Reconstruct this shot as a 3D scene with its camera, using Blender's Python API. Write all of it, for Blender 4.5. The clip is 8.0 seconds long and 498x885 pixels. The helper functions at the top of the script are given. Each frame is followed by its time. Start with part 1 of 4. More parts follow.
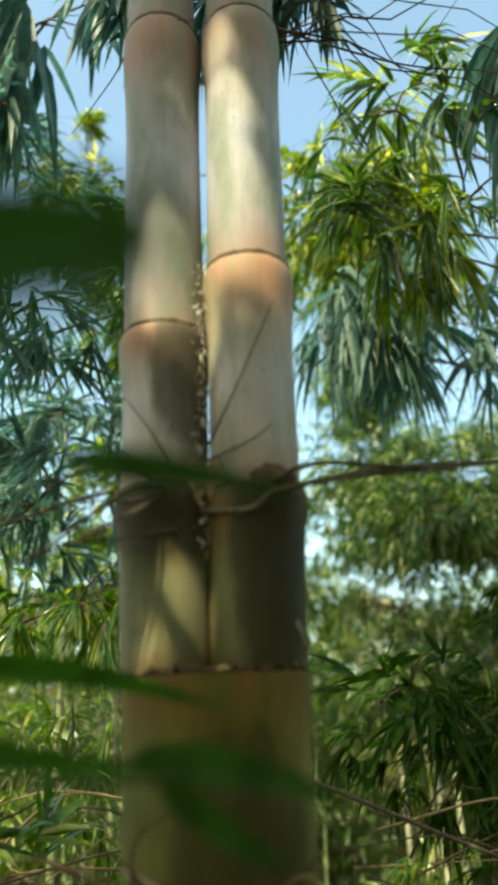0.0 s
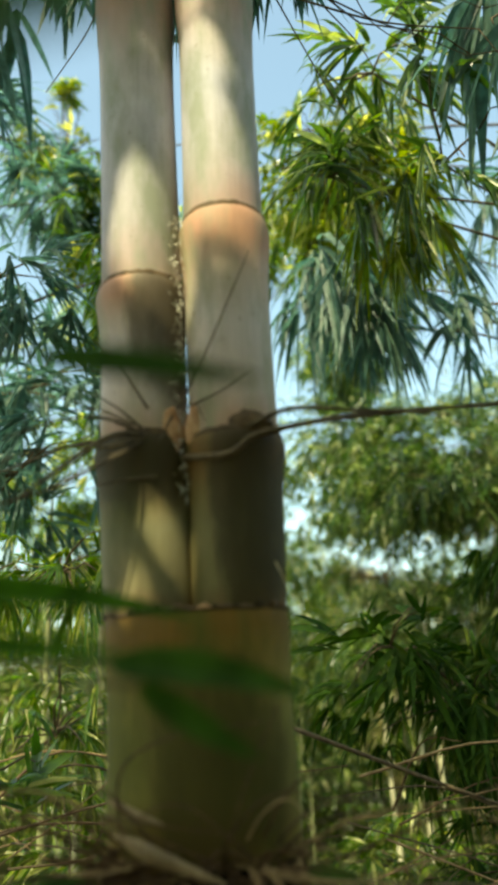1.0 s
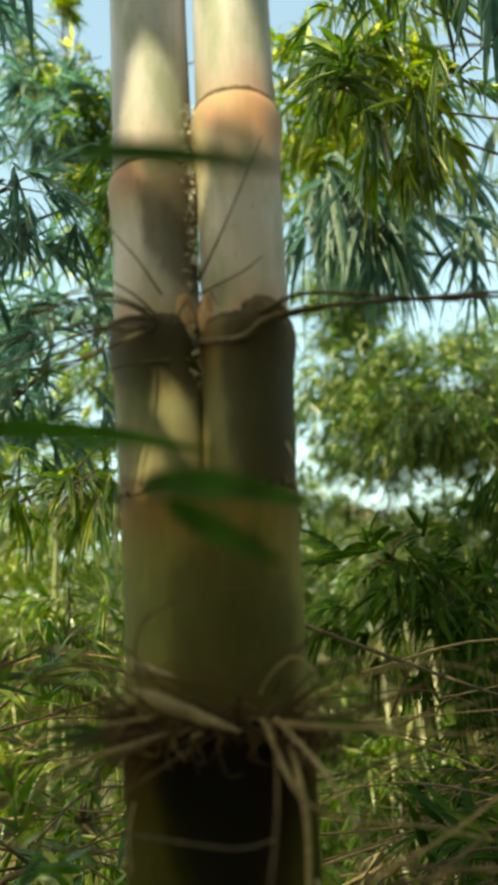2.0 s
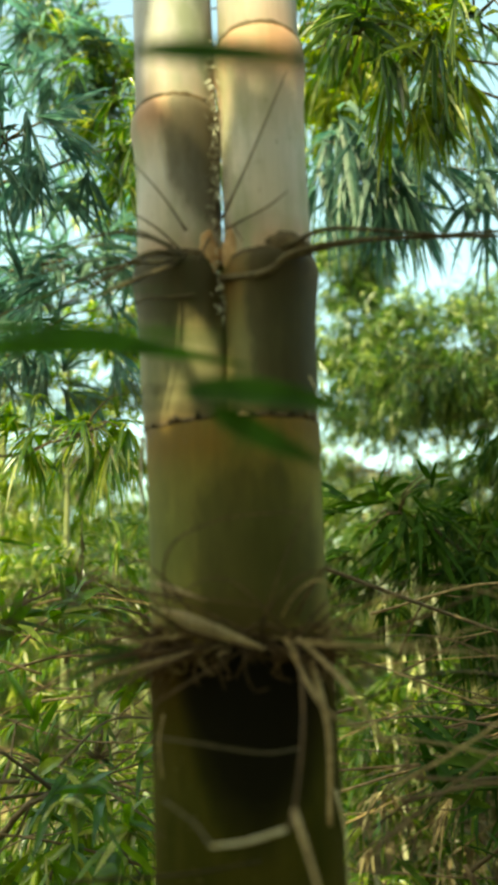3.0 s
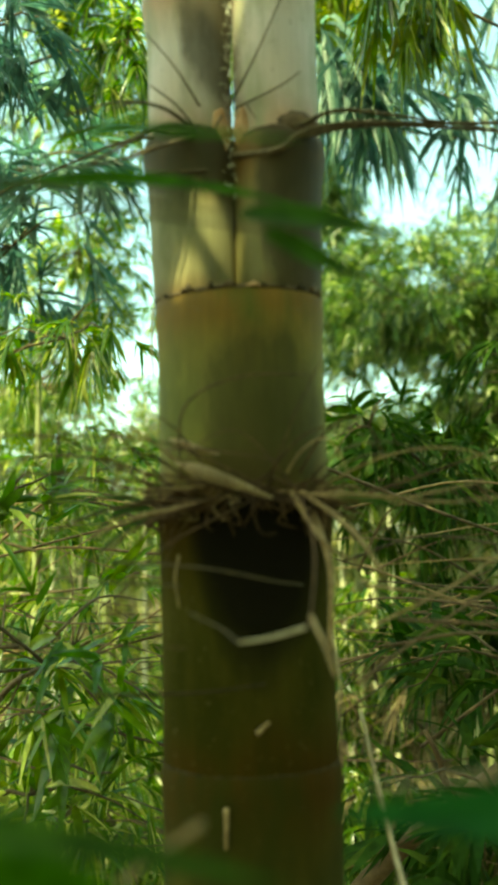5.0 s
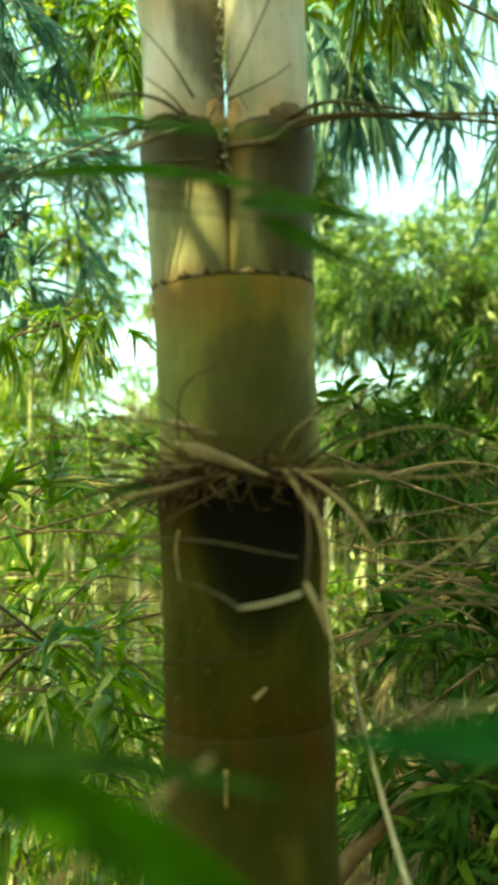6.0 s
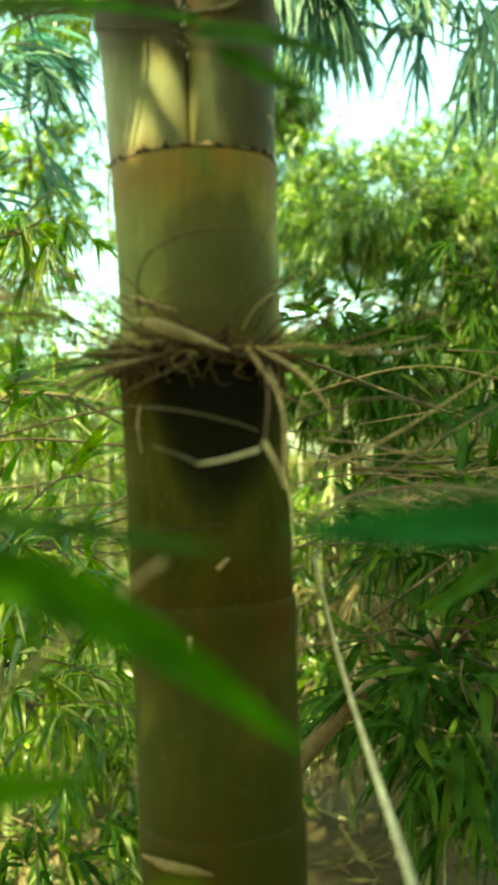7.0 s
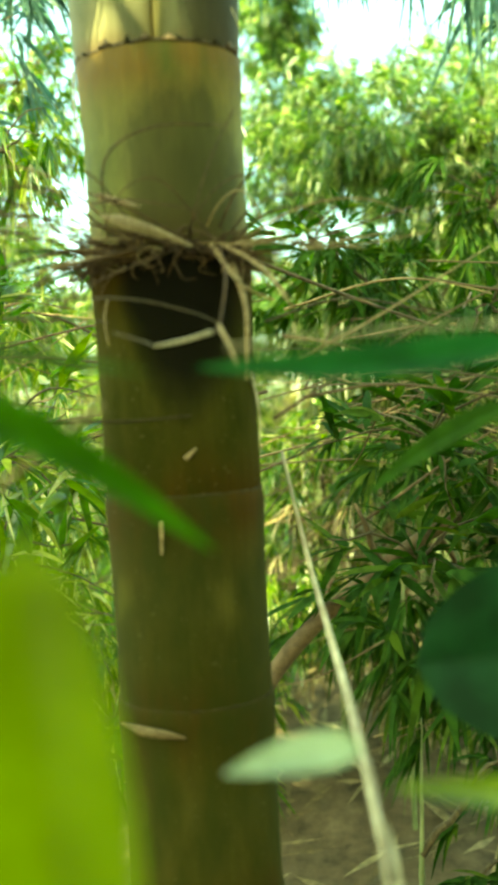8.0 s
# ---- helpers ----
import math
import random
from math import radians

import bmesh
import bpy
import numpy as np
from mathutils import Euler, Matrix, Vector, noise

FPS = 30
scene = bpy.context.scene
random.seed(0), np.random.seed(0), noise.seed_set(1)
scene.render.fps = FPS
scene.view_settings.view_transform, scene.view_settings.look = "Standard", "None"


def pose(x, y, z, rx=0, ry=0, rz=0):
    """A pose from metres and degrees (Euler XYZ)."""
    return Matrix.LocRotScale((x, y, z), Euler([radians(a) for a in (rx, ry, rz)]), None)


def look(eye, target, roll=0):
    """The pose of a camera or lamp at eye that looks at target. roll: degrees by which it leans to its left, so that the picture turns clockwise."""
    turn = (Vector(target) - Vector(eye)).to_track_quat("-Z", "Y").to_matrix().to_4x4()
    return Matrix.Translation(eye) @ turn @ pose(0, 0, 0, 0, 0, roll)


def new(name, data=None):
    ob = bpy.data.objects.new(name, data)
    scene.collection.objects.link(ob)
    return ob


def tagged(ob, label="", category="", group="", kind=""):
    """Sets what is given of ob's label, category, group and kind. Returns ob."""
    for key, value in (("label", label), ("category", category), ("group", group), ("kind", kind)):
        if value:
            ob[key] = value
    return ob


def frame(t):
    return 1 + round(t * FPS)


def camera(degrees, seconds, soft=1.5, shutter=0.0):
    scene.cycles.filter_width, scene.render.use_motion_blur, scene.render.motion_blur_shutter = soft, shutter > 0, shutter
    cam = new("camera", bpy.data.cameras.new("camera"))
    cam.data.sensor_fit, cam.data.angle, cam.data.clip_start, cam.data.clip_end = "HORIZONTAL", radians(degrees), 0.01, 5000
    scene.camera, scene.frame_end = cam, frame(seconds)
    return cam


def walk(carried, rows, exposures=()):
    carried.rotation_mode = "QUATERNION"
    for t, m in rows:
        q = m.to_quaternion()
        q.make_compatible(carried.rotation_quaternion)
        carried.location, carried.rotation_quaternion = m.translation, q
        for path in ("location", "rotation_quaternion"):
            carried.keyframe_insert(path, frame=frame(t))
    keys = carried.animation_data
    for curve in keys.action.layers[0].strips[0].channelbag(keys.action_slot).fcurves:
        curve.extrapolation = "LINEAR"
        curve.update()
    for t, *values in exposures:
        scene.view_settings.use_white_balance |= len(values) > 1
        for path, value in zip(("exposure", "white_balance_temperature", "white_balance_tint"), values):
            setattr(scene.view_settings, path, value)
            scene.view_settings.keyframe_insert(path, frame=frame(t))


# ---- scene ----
# ---------- camera ----------
cam = camera(37.75, 8.0, soft=3.9)
cam.data.dof.use_dof = True
cam.data.dof.focus_distance = 1.2
cam.data.dof.aperture_fstop = 4.4


def eye_pose(x, y, z, yaw, pitch, roll):
    return pose(x, y, z, 90 + pitch, 0, yaw) @ pose(0, 0, 0, 0, 0, roll)


# seconds, place, yaw, pitch, roll
PATH = [
    (0, 0.1459, -0.6957, 1.5918, 8.48, 20.75, -2.41),
    (0.5, 0.1556, -0.6911, 1.5802, 8.04, 20.49, -3.57),
    (1, 0.1500, -0.6940, 1.5582, 7.23, 19.06, -3.62),
    (1.5, 0.1411, -0.6897, 1.5256, 7.21, 16.79, -3.37),
    (3, 0.1153, -0.7042, 1.4684, 7.88, 11.85, -2.57),
    (3.5, 0.0879, -0.7097, 1.4610, 6.34, 10.94, -1.91),
    (4, 0.0602, -0.7224, 1.4607, 5.20, 9.87, -0.84),
    (4.5, 0.0659, -0.7235, 1.4203, 4.54, 8.87, -1.34),
    (5, 0.0634, -0.7405, 1.3920, 4.30, 7.17, -1.59),
    (6.5, 0.0577, -0.7736, 1.3640, 2.37, 4.96, -2.42),
    (7, 0.0663, -0.7701, 1.3180, 1.43, 1.43, -2.58),
    (7.5, 0.0721, -0.7856, 1.2985, 1.85, -1.84, -2.83),
    (8, 0.1058, -0.7997, 1.2699, 2.15, -3.30, -3.16),
]
EXPOSURES = [(0.0, 1.7, 7900, -13), (1.6, 1.7, 9300, -13), (2.8, 2.2, 10100, -22), (4.2, 2.24, 11100, -33), (5.0, 2.45, 11500, -39), (6.5, 2.92, 11900, -40), (7.0, 3.08, 12100, -42), (8.0, 3.56, 11900, -43)]
walk(cam, [(r[0], eye_pose(*r[1:])) for r in PATH], EXPOSURES)

# ---------- light ----------
SUN_EL, SUN_AZ = 52.0, 200.0   # degrees; azimuth clockwise from +y, so the sun stands behind the camera's left shoulder
world = bpy.data.worlds.new("sky")
world.use_nodes = True
scene.world = world
wn = world.node_tree.nodes
sky = wn.new("ShaderNodeTexSky")
sky.sky_type = "NISHITA"
sky.sun_disc = False
sky.sun_elevation = radians(SUN_EL)
sky.sun_rotation = radians(SUN_AZ)
sky.dust_density = 2.0
wn["Background"].inputs["Strength"].default_value = 0.15
world.node_tree.links.new(sky.outputs[0], wn["Background"].inputs["Color"])

sun = new("sun", bpy.data.lights.new("sun", "SUN"))
sun.data.energy = 2.8
sun.data.angle = radians(0.6)
sun.data.color = (1.0, 0.93, 0.80)
SUN_DIR = Vector((math.sin(radians(SUN_AZ)) * math.cos(radians(SUN_EL)), math.cos(radians(SUN_AZ)) * math.cos(radians(SUN_EL)), math.sin(radians(SUN_EL))))
sun.matrix_world = look(SUN_DIR * 20, (0, 0, 0))


# ---------- materials ----------
def material(name):
    m = bpy.data.materials.new(name)
    m.use_nodes = True
    nt = m.node_tree
    return m, nt, nt.nodes["Principled BSDF"], nt.links.new


def node(nt, kind, **values):
    n = nt.nodes.new("ShaderNode" + kind)
    for key, v in values.items():
        n.inputs[key.replace("_", " ")].default_value = v
    return n


def ramp(nt, stops, link_from=None):
    n = nt.nodes.new("ShaderNodeValToRGB")
    els = n.color_ramp.elements
    while len(els) < len(stops):
        els.new(0.5)
    for e, (p, c) in zip(els, stops):
        e.position, e.color = p, (*c, 1)
    if link_from is not None:
        nt.links.new(link_from, n.inputs["Fac"])
    return n


def mix(nt, fac, a, b, mode="MIX"):
    n = nt.nodes.new("ShaderNodeMix")
    n.data_type, n.blend_type = "RGBA", mode
    for key, v in (("Factor", fac), ("A", a), ("B", b)):
        sock = [s for s in n.inputs if s.name == key and s.enabled][0]
        if isinstance(v, (int, float)):
            sock.default_value = v
        elif isinstance(v, tuple):
            sock.default_value = (*v, 1)
        else:
            nt.links.new(v, sock)
    return [s for s in n.outputs if s.enabled][0]


def leaf_material(name, stops, through_colour, share=0.4, rough=0.42, gloss=0.5):
    """A thin blade: every leaf its own green, veins along it, light shining through."""
    m, nt, bsdf, link = material(name)
    geo = nt.nodes.new("ShaderNodeNewGeometry")
    tint = ramp(nt, stops, geo.outputs["Random Per Island"])
    co = nt.nodes.new("ShaderNodeTexCoord")
    blot = node(nt, "TexNoise", Scale=38.0, Detail=3.0)
    link(co.outputs["Object"], blot.inputs["Vector"])
    spots = ramp(nt, [(0.35, (0.62, 0.6, 0.5)), (0.62, (1.15, 1.12, 1.0))], blot.outputs["Fac"])
    col = mix(nt, 1.0, tint.outputs["Color"], spots.outputs["Color"], "MULTIPLY")
    link(col, bsdf.inputs["Base Color"])
    bsdf.inputs["Roughness"].default_value = rough
    bsdf.inputs["Specular IOR Level"].default_value = gloss
    back = nt.nodes.new("ShaderNodeBsdfTranslucent")
    thr = mix(nt, 1.0, col, through_colour, "MULTIPLY")
    link(thr, back.inputs["Color"])
    both = nt.nodes.new("ShaderNodeMixShader")
    both.inputs["Fac"].default_value = share
    link(bsdf.outputs[0], both.inputs[1])
    link(back.outputs[0], both.inputs[2])
    link(both.outputs[0], nt.nodes["Material Output"].inputs["Surface"])
    return m


# the whitish end stops below paint sun glints onto some leaves
LEAF = leaf_material("leaf_green", [(0.0, (0.036, 0.090, 0.014)), (0.5, (0.070, 0.135, 0.016)), (0.82, (0.14, 0.19, 0.022)), (0.90, (0.34, 0.34, 0.12)), (1.0, (0.55, 0.54, 0.33))], (2.4, 2.6, 0.9), 0.4, 0.24)
LEAF_NEAR = leaf_material("leaf_broad", [(0.0, (0.026, 0.074, 0.004)), (1.0, (0.038, 0.092, 0.006))], (1.9, 2.6, 0.4), 0.36, 0.7, 0.06)
# whitish base colour stands in for the sky reflected on the blade
LEAF_PALE = leaf_material("leaf_sheen_pale", [(0.0, (0.27, 0.34, 0.21)), (1.0, (0.36, 0.42, 0.28))], (1.4, 1.5, 1.1), 0.4, 0.3)
# deep green with the blue of sky haze mixed into the colour
LEAF_DARK = leaf_material("leaf_haze_blue", [(0.0, (0.042, 0.096, 0.080)), (0.6, (0.074, 0.136, 0.118)), (1.0, (0.14, 0.21, 0.16))], (1.6, 2.1, 2.2), 0.42, 0.5)
# yellower, brighter copy of the leaf: sunlight is in the colour
LEAF_YELLOW = leaf_material("leaf_yellow_green", [(0.0, (0.075, 0.15, 0.014)), (0.6, (0.15, 0.20, 0.018)), (0.86, (0.26, 0.26, 0.04)), (1.0, (0.56, 0.54, 0.30))], (1.9, 2.0, 0.7), 0.4, 0.24)
# darker copy of the green leaf, with shade put into its colour
LEAF_DEEP = leaf_material("leaf_shade_green", [(0.0, (0.020, 0.050, 0.008)), (0.7, (0.035, 0.075, 0.012)), (1.0, (0.09, 0.12, 0.02))], (1.5, 1.9, 0.7), 0.3, 0.6, 0.07)
# bush greens lowered so that the crowns look shaded by colour alone
LEAF_BUSH = leaf_material("leaf_bush_shaded", [(0.0, (0.026, 0.064, 0.016)), (0.5, (0.055, 0.105, 0.024)), (0.80, (0.11, 0.16, 0.036)), (0.90, (0.30, 0.32, 0.16)), (1.0, (0.52, 0.52, 0.36))], (1.9, 2.2, 0.8), 0.38, 0.3)
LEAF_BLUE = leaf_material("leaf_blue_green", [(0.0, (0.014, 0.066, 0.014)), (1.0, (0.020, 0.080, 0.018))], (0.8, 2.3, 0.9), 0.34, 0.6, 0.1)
# shade on one near leaf, painted as a very dark teal
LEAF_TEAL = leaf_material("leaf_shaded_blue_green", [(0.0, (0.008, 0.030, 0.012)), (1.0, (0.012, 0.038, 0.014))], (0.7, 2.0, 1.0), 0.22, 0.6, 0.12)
LEAF_STRAW = leaf_material("leaf_straw", [(0.0, (0.07, 0.075, 0.016)), (0.5, (0.19, 0.18, 0.045)), (0.8, (0.33, 0.30, 0.11)), (1.0, (0.60, 0.55, 0.34))], (1.5, 1.5, 0.8), 0.35, 0.4)
LEAF_DRY = leaf_material("leaf_dry", [(0.0, (0.11, 0.075, 0.035)), (0.5, (0.20, 0.15, 0.08)), (1.0, (0.36, 0.30, 0.18))], (1.3, 1.2, 0.9), 0.2, 0.7)


def sub2(nt, socket, amount):
    n = nt.nodes.new("ShaderNodeMath")
    n.operation = "SUBTRACT"
    nt.links.new(socket, n.inputs[0])
    n.inputs[1].default_value = amount
    return n.outputs[0]


def squared(nt, socket, middle, half):
    """((socket - middle) / half) squared."""
    a = nt.nodes.new("ShaderNodeMath")
    a.operation = "MULTIPLY_ADD"
    nt.links.new(socket, a.inputs[0])
    a.inputs[1].default_value, a.inputs[2].default_value = 1.0 / half, -middle / half
    q = nt.nodes.new("ShaderNodeMath")
    q.operation = "MULTIPLY"
    nt.links.new(a.outputs[0], q.inputs[0])
    nt.links.new(a.outputs[0], q.inputs[1])
    return q.outputs[0]


def frayed_patch(nt, sep, wander, middle_x, half_x, middle_z, half_z, fray, stops):
    """A roundish patch on the front of a length of culm, its edge frayed by noise."""
    add = nt.nodes.new("ShaderNodeMath")
    add.operation = "ADD"
    nt.links.new(squared(nt, sep.outputs["X"], middle_x, half_x), add.inputs[0])
    nt.links.new(squared(nt, sep.outputs["Z"], middle_z, half_z), add.inputs[1])
    edge = nt.nodes.new("ShaderNodeMath")
    edge.operation = "MULTIPLY_ADD"
    nt.links.new(wander, edge.inputs[0])
    edge.inputs[1].default_value = fray
    nt.links.new(sub2(nt, add.outputs[0], fray * 0.5), edge.inputs[2])
    return ramp(nt, [(p, (v, v, v)) for p, v in stops], edge.outputs[0]).outputs["Color"]


def culm_material(name, blackish=False, tint=(1.0, 1.0, 1.0), gloss=0.2, moss=0.0, dark_patch=None):
    """Bamboo wall: brown under its upper node, grey-green with waxy bloom below; fine fibres along it."""
    m, nt, bsdf, link = material(name)
    co = nt.nodes.new("ShaderNodeTexCoord")
    sep = nt.nodes.new("ShaderNodeSeparateXYZ")
    link(co.outputs["Generated"], sep.inputs[0])
    wob = node(nt, "TexNoise", Scale=9.0, Detail=4.0)
    link(co.outputs["Object"], wob.inputs["Vector"])
    high = nt.nodes.new("ShaderNodeMath")
    high.operation = "MULTIPLY_ADD"
    link(wob.outputs["Fac"], high.inputs[0])
    high.inputs[1].default_value = 0.34
    sub = nt.nodes.new("ShaderNodeMath")
    sub.operation = "SUBTRACT"
    link(sep.outputs["Z"], sub.inputs[0])
    sub.inputs[1].default_value = 0.17
    link(sub.outputs[0], high.inputs[2])
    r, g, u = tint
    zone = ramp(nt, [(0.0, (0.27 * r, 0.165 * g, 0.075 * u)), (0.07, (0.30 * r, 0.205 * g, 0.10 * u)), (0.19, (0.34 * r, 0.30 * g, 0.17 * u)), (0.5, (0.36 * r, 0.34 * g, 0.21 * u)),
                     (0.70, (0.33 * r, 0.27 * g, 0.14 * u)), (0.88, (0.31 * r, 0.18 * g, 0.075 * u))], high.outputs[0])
    fib = node(nt, "TexNoise", Scale=1.0, Detail=5.0, Roughness=0.65)
    stretch = nt.nodes.new("ShaderNodeMapping")
    stretch.inputs["Scale"].default_value = (230, 230, 7)
    link(co.outputs["Object"], stretch.inputs["Vector"])
    link(stretch.outputs[0], fib.inputs["Vector"])
    lines = ramp(nt, [(0.3, (0.88, 0.88, 0.87)), (0.7, (1.06, 1.06, 1.05))], fib.outputs["Fac"])
    col = mix(nt, 1.0, zone.outputs["Color"], lines.outputs["Color"], "MULTIPLY")
    # mould and algae in large blots
    big = node(nt, "TexNoise", Scale=14.0, Detail=6.0, Roughness=0.6)
    long = nt.nodes.new("ShaderNodeMapping")
    long.inputs["Scale"].default_value = (1.6, 1.6, 0.55)
    link(co.outputs["Object"], long.inputs["Vector"])
    link(long.outputs[0], big.inputs["Vector"])
    blot = ramp(nt, [(0.44, (0, 0, 0)), (0.66, (0.85, 0.85, 0.85))], big.outputs["Fac"])
    col = mix(nt, blot.outputs["Color"], col, (0.17 * r, 0.18 * g, 0.07 * u))
    speck = node(nt, "TexNoise", Scale=160.0, Detail=2.0)
    link(co.outputs["Object"], speck.inputs["Vector"])
    dots = ramp(nt, [(0.66, (0, 0, 0)), (0.76, (0.4, 0.4, 0.4))], speck.outputs["Fac"])
    col = mix(nt, dots.outputs["Color"], col, (0.14, 0.11, 0.06))
    if moss:
        patch = node(nt, "TexNoise", Scale=11.0, Detail=5.0, Roughness=0.6)
        link(long.outputs[0], patch.inputs["Vector"])
        cover = ramp(nt, [(0.40, (0, 0, 0)), (0.60, (moss, moss, moss))], patch.outputs["Fac"])
        col = mix(nt, cover.outputs["Color"], col, (0.028, 0.030, 0.006))
    if dark_patch:
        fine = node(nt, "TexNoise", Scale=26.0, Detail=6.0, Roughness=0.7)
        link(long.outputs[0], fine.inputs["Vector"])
        dark = frayed_patch(nt, sep, fine.outputs["Fac"], dark_patch[0], dark_patch[1], dark_patch[2], dark_patch[3], 1.1, [(0.12, dark_patch[4]), (0.55, 0.8 * dark_patch[4]), (0.75, 0.35 * dark_patch[4]), (1.0, 0.0)])
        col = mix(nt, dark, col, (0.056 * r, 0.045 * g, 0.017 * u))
    if blackish:
        # a near-black arch hanging from the node, its edge frayed
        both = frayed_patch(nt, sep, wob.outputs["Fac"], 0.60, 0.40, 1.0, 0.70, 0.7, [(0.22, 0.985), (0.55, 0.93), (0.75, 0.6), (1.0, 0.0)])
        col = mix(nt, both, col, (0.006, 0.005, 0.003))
    link(col, bsdf.inputs["Base Color"])
    bsdf.inputs["Roughness"].default_value = 0.95 if blackish else 0.68
    bsdf.inputs["Specular IOR Level"].default_value = 0.05 if blackish else gloss
    bump = node(nt, "Bump", Strength=0.25, Distance=0.002)
    link(fib.outputs["Fac"], bump.inputs["Height"])
    link(bump.outputs[0], bsdf.inputs["Normal"])
    return m


# young grey-green culms above the fork; olive-brown mossy lengths below, tint darkened for shade
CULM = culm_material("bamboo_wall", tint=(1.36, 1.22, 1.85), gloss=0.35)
CULM_DARK_PATCH = culm_material("bamboo_wall_dark_patch", tint=(1.36, 1.22, 1.85), gloss=0.35, dark_patch=(0.84, 0.42, 0.74, 0.62, 0.97))
# upper lengths tinted bluish to paint in the sky's glare
CULM_BLUISH = culm_material("bamboo_wall_bluish", tint=(1.20, 1.20, 2.15), gloss=0.35)
# its dark top paints shade under the node's bulge over the real brown
CULM_FORK = culm_material("bamboo_wall_fork", tint=(0.54, 0.51, 0.46), dark_patch=(0.55, 0.85, 0.98, 0.46, 0.85))
CULM_FORK_DARK_PATCH = culm_material("bamboo_wall_fork_dark_patch", tint=(0.47, 0.43, 0.31), dark_patch=(0.68, 0.44, 0.60, 0.78, 0.9))
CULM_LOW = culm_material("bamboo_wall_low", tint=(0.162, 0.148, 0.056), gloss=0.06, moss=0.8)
CULM_MID = culm_material("bamboo_wall_mid", tint=(0.54, 0.51, 0.20), moss=0.30, dark_patch=(0.64, 0.40, 0.34, 0.54, 0.75))
CULM_BLACKISH = culm_material("bamboo_wall_blackish", blackish=True, tint=(0.15, 0.136, 0.048))


def plain_material(name, dark, light, scale=40.0, rough=0.7, stretch=(1, 1, 1), bump=0.4):
    m, nt, bsdf, link = material(name)
    co = nt.nodes.new("ShaderNodeTexCoord")
    mp = nt.nodes.new("ShaderNodeMapping")
    mp.inputs["Scale"].default_value = stretch
    link(co.outputs["Object"], mp.inputs["Vector"])
    n1 = node(nt, "TexNoise", Scale=scale, Detail=6.0, Roughness=0.65)
    link(mp.outputs[0], n1.inputs["Vector"])
    col = ramp(nt, [(0.32, dark), (0.68, light)], n1.outputs["Fac"])
    n2 = node(nt, "TexNoise", Scale=scale * 0.12, Detail=3.0)
    link(mp.outputs[0], n2.inputs["Vector"])
    wide = ramp(nt, [(0.3, (0.7, 0.7, 0.7)), (0.7, (1.15, 1.15, 1.15))], n2.outputs["Fac"])
    link(mix(nt, 1.0, col.outputs["Color"], wide.outputs["Color"], "MULTIPLY"), bsdf.inputs["Base Color"])
    bsdf.inputs["Roughness"].default_value = rough
    bsdf.inputs["Specular IOR Level"].default_value = 0.2
    b = node(nt, "Bump", Strength=bump, Distance=0.004)
    link(n1.outputs["Fac"], b.inputs["Height"])
    link(b.outputs[0], bsdf.inputs["Normal"])
    return m


RIM = plain_material("node_rim", (0.035, 0.022, 0.010), (0.13, 0.08, 0.036), 90)
RIM_DARK = plain_material("old_node_rim", (0.018, 0.014, 0.005), (0.06, 0.042, 0.016), 90, 0.95)
TWIG = plain_material("dark_twig", (0.05, 0.035, 0.02), (0.15, 0.11, 0.06), 120)
TWIG_PALE = plain_material("pale_twig", (0.17, 0.105, 0.046), (0.40, 0.28, 0.145), 120)
ROOT = plain_material("rootlet", (0.03, 0.016, 0.007), (0.13, 0.07, 0.028), 140)
STRAW = plain_material("straw_stalk", (0.34, 0.26, 0.15), (0.58, 0.48, 0.32), 80)
SHEATH = plain_material("dry_sheath", (0.34, 0.23, 0.12), (0.55, 0.42, 0.25), 60, stretch=(4, 4, 1))
SOIL = plain_material("soil", (0.07, 0.05, 0.028), (0.17, 0.125, 0.07), 18, 0.9, bump=0.8)
BUD = plain_material("bud_scale", (0.26, 0.12, 0.05), (0.60, 0.36, 0.20), 60)
SHRED = plain_material("dry_shred", (0.5, 0.46, 0.36), (0.75, 0.71, 0.6), 60)
STEM = plain_material("far_stem", (0.10, 0.12, 0.045), (0.27, 0.27, 0.13), 30, stretch=(1, 1, 0.2))
# lighter copy of the far stem, its paleness painting in the sun
POLE = plain_material("pale_pole", (0.30, 0.28, 0.16), (0.55, 0.51, 0.34), 30, stretch=(1, 1, 0.2))
DEAD = plain_material("dead_wood", (0.08, 0.05, 0.027), (0.20, 0.13, 0.07), 50, stretch=(1, 1, 1))


# ---------- builders ----------
def under(ob, parent):
    """Hangs a part under its thing, its mesh staying where it was built."""
    if parent is not None:
        ob.parent = parent
        ob.matrix_parent_inverse = Matrix.Translation(-parent.location)
    return ob


def link_mesh(name, bm, mat, parent=None, label="", smooth=True):
    me = bpy.data.meshes.new(name)
    bm.to_mesh(me)
    bm.free()
    me.materials.append(mat)
    if smooth:
        me.shade_smooth()
    return tagged(under(new(name, me), parent), label)


def part(name, bm, mat, parent, label=""):
    return link_mesh(name, bm, mat, parent, label)


def thing(name, label, category, group="", kind="", at=(0, 0, 0)):
    ob = new(name)
    ob.empty_display_size = 0.1
    ob.location = at
    return tagged(ob, label, category, group, kind)


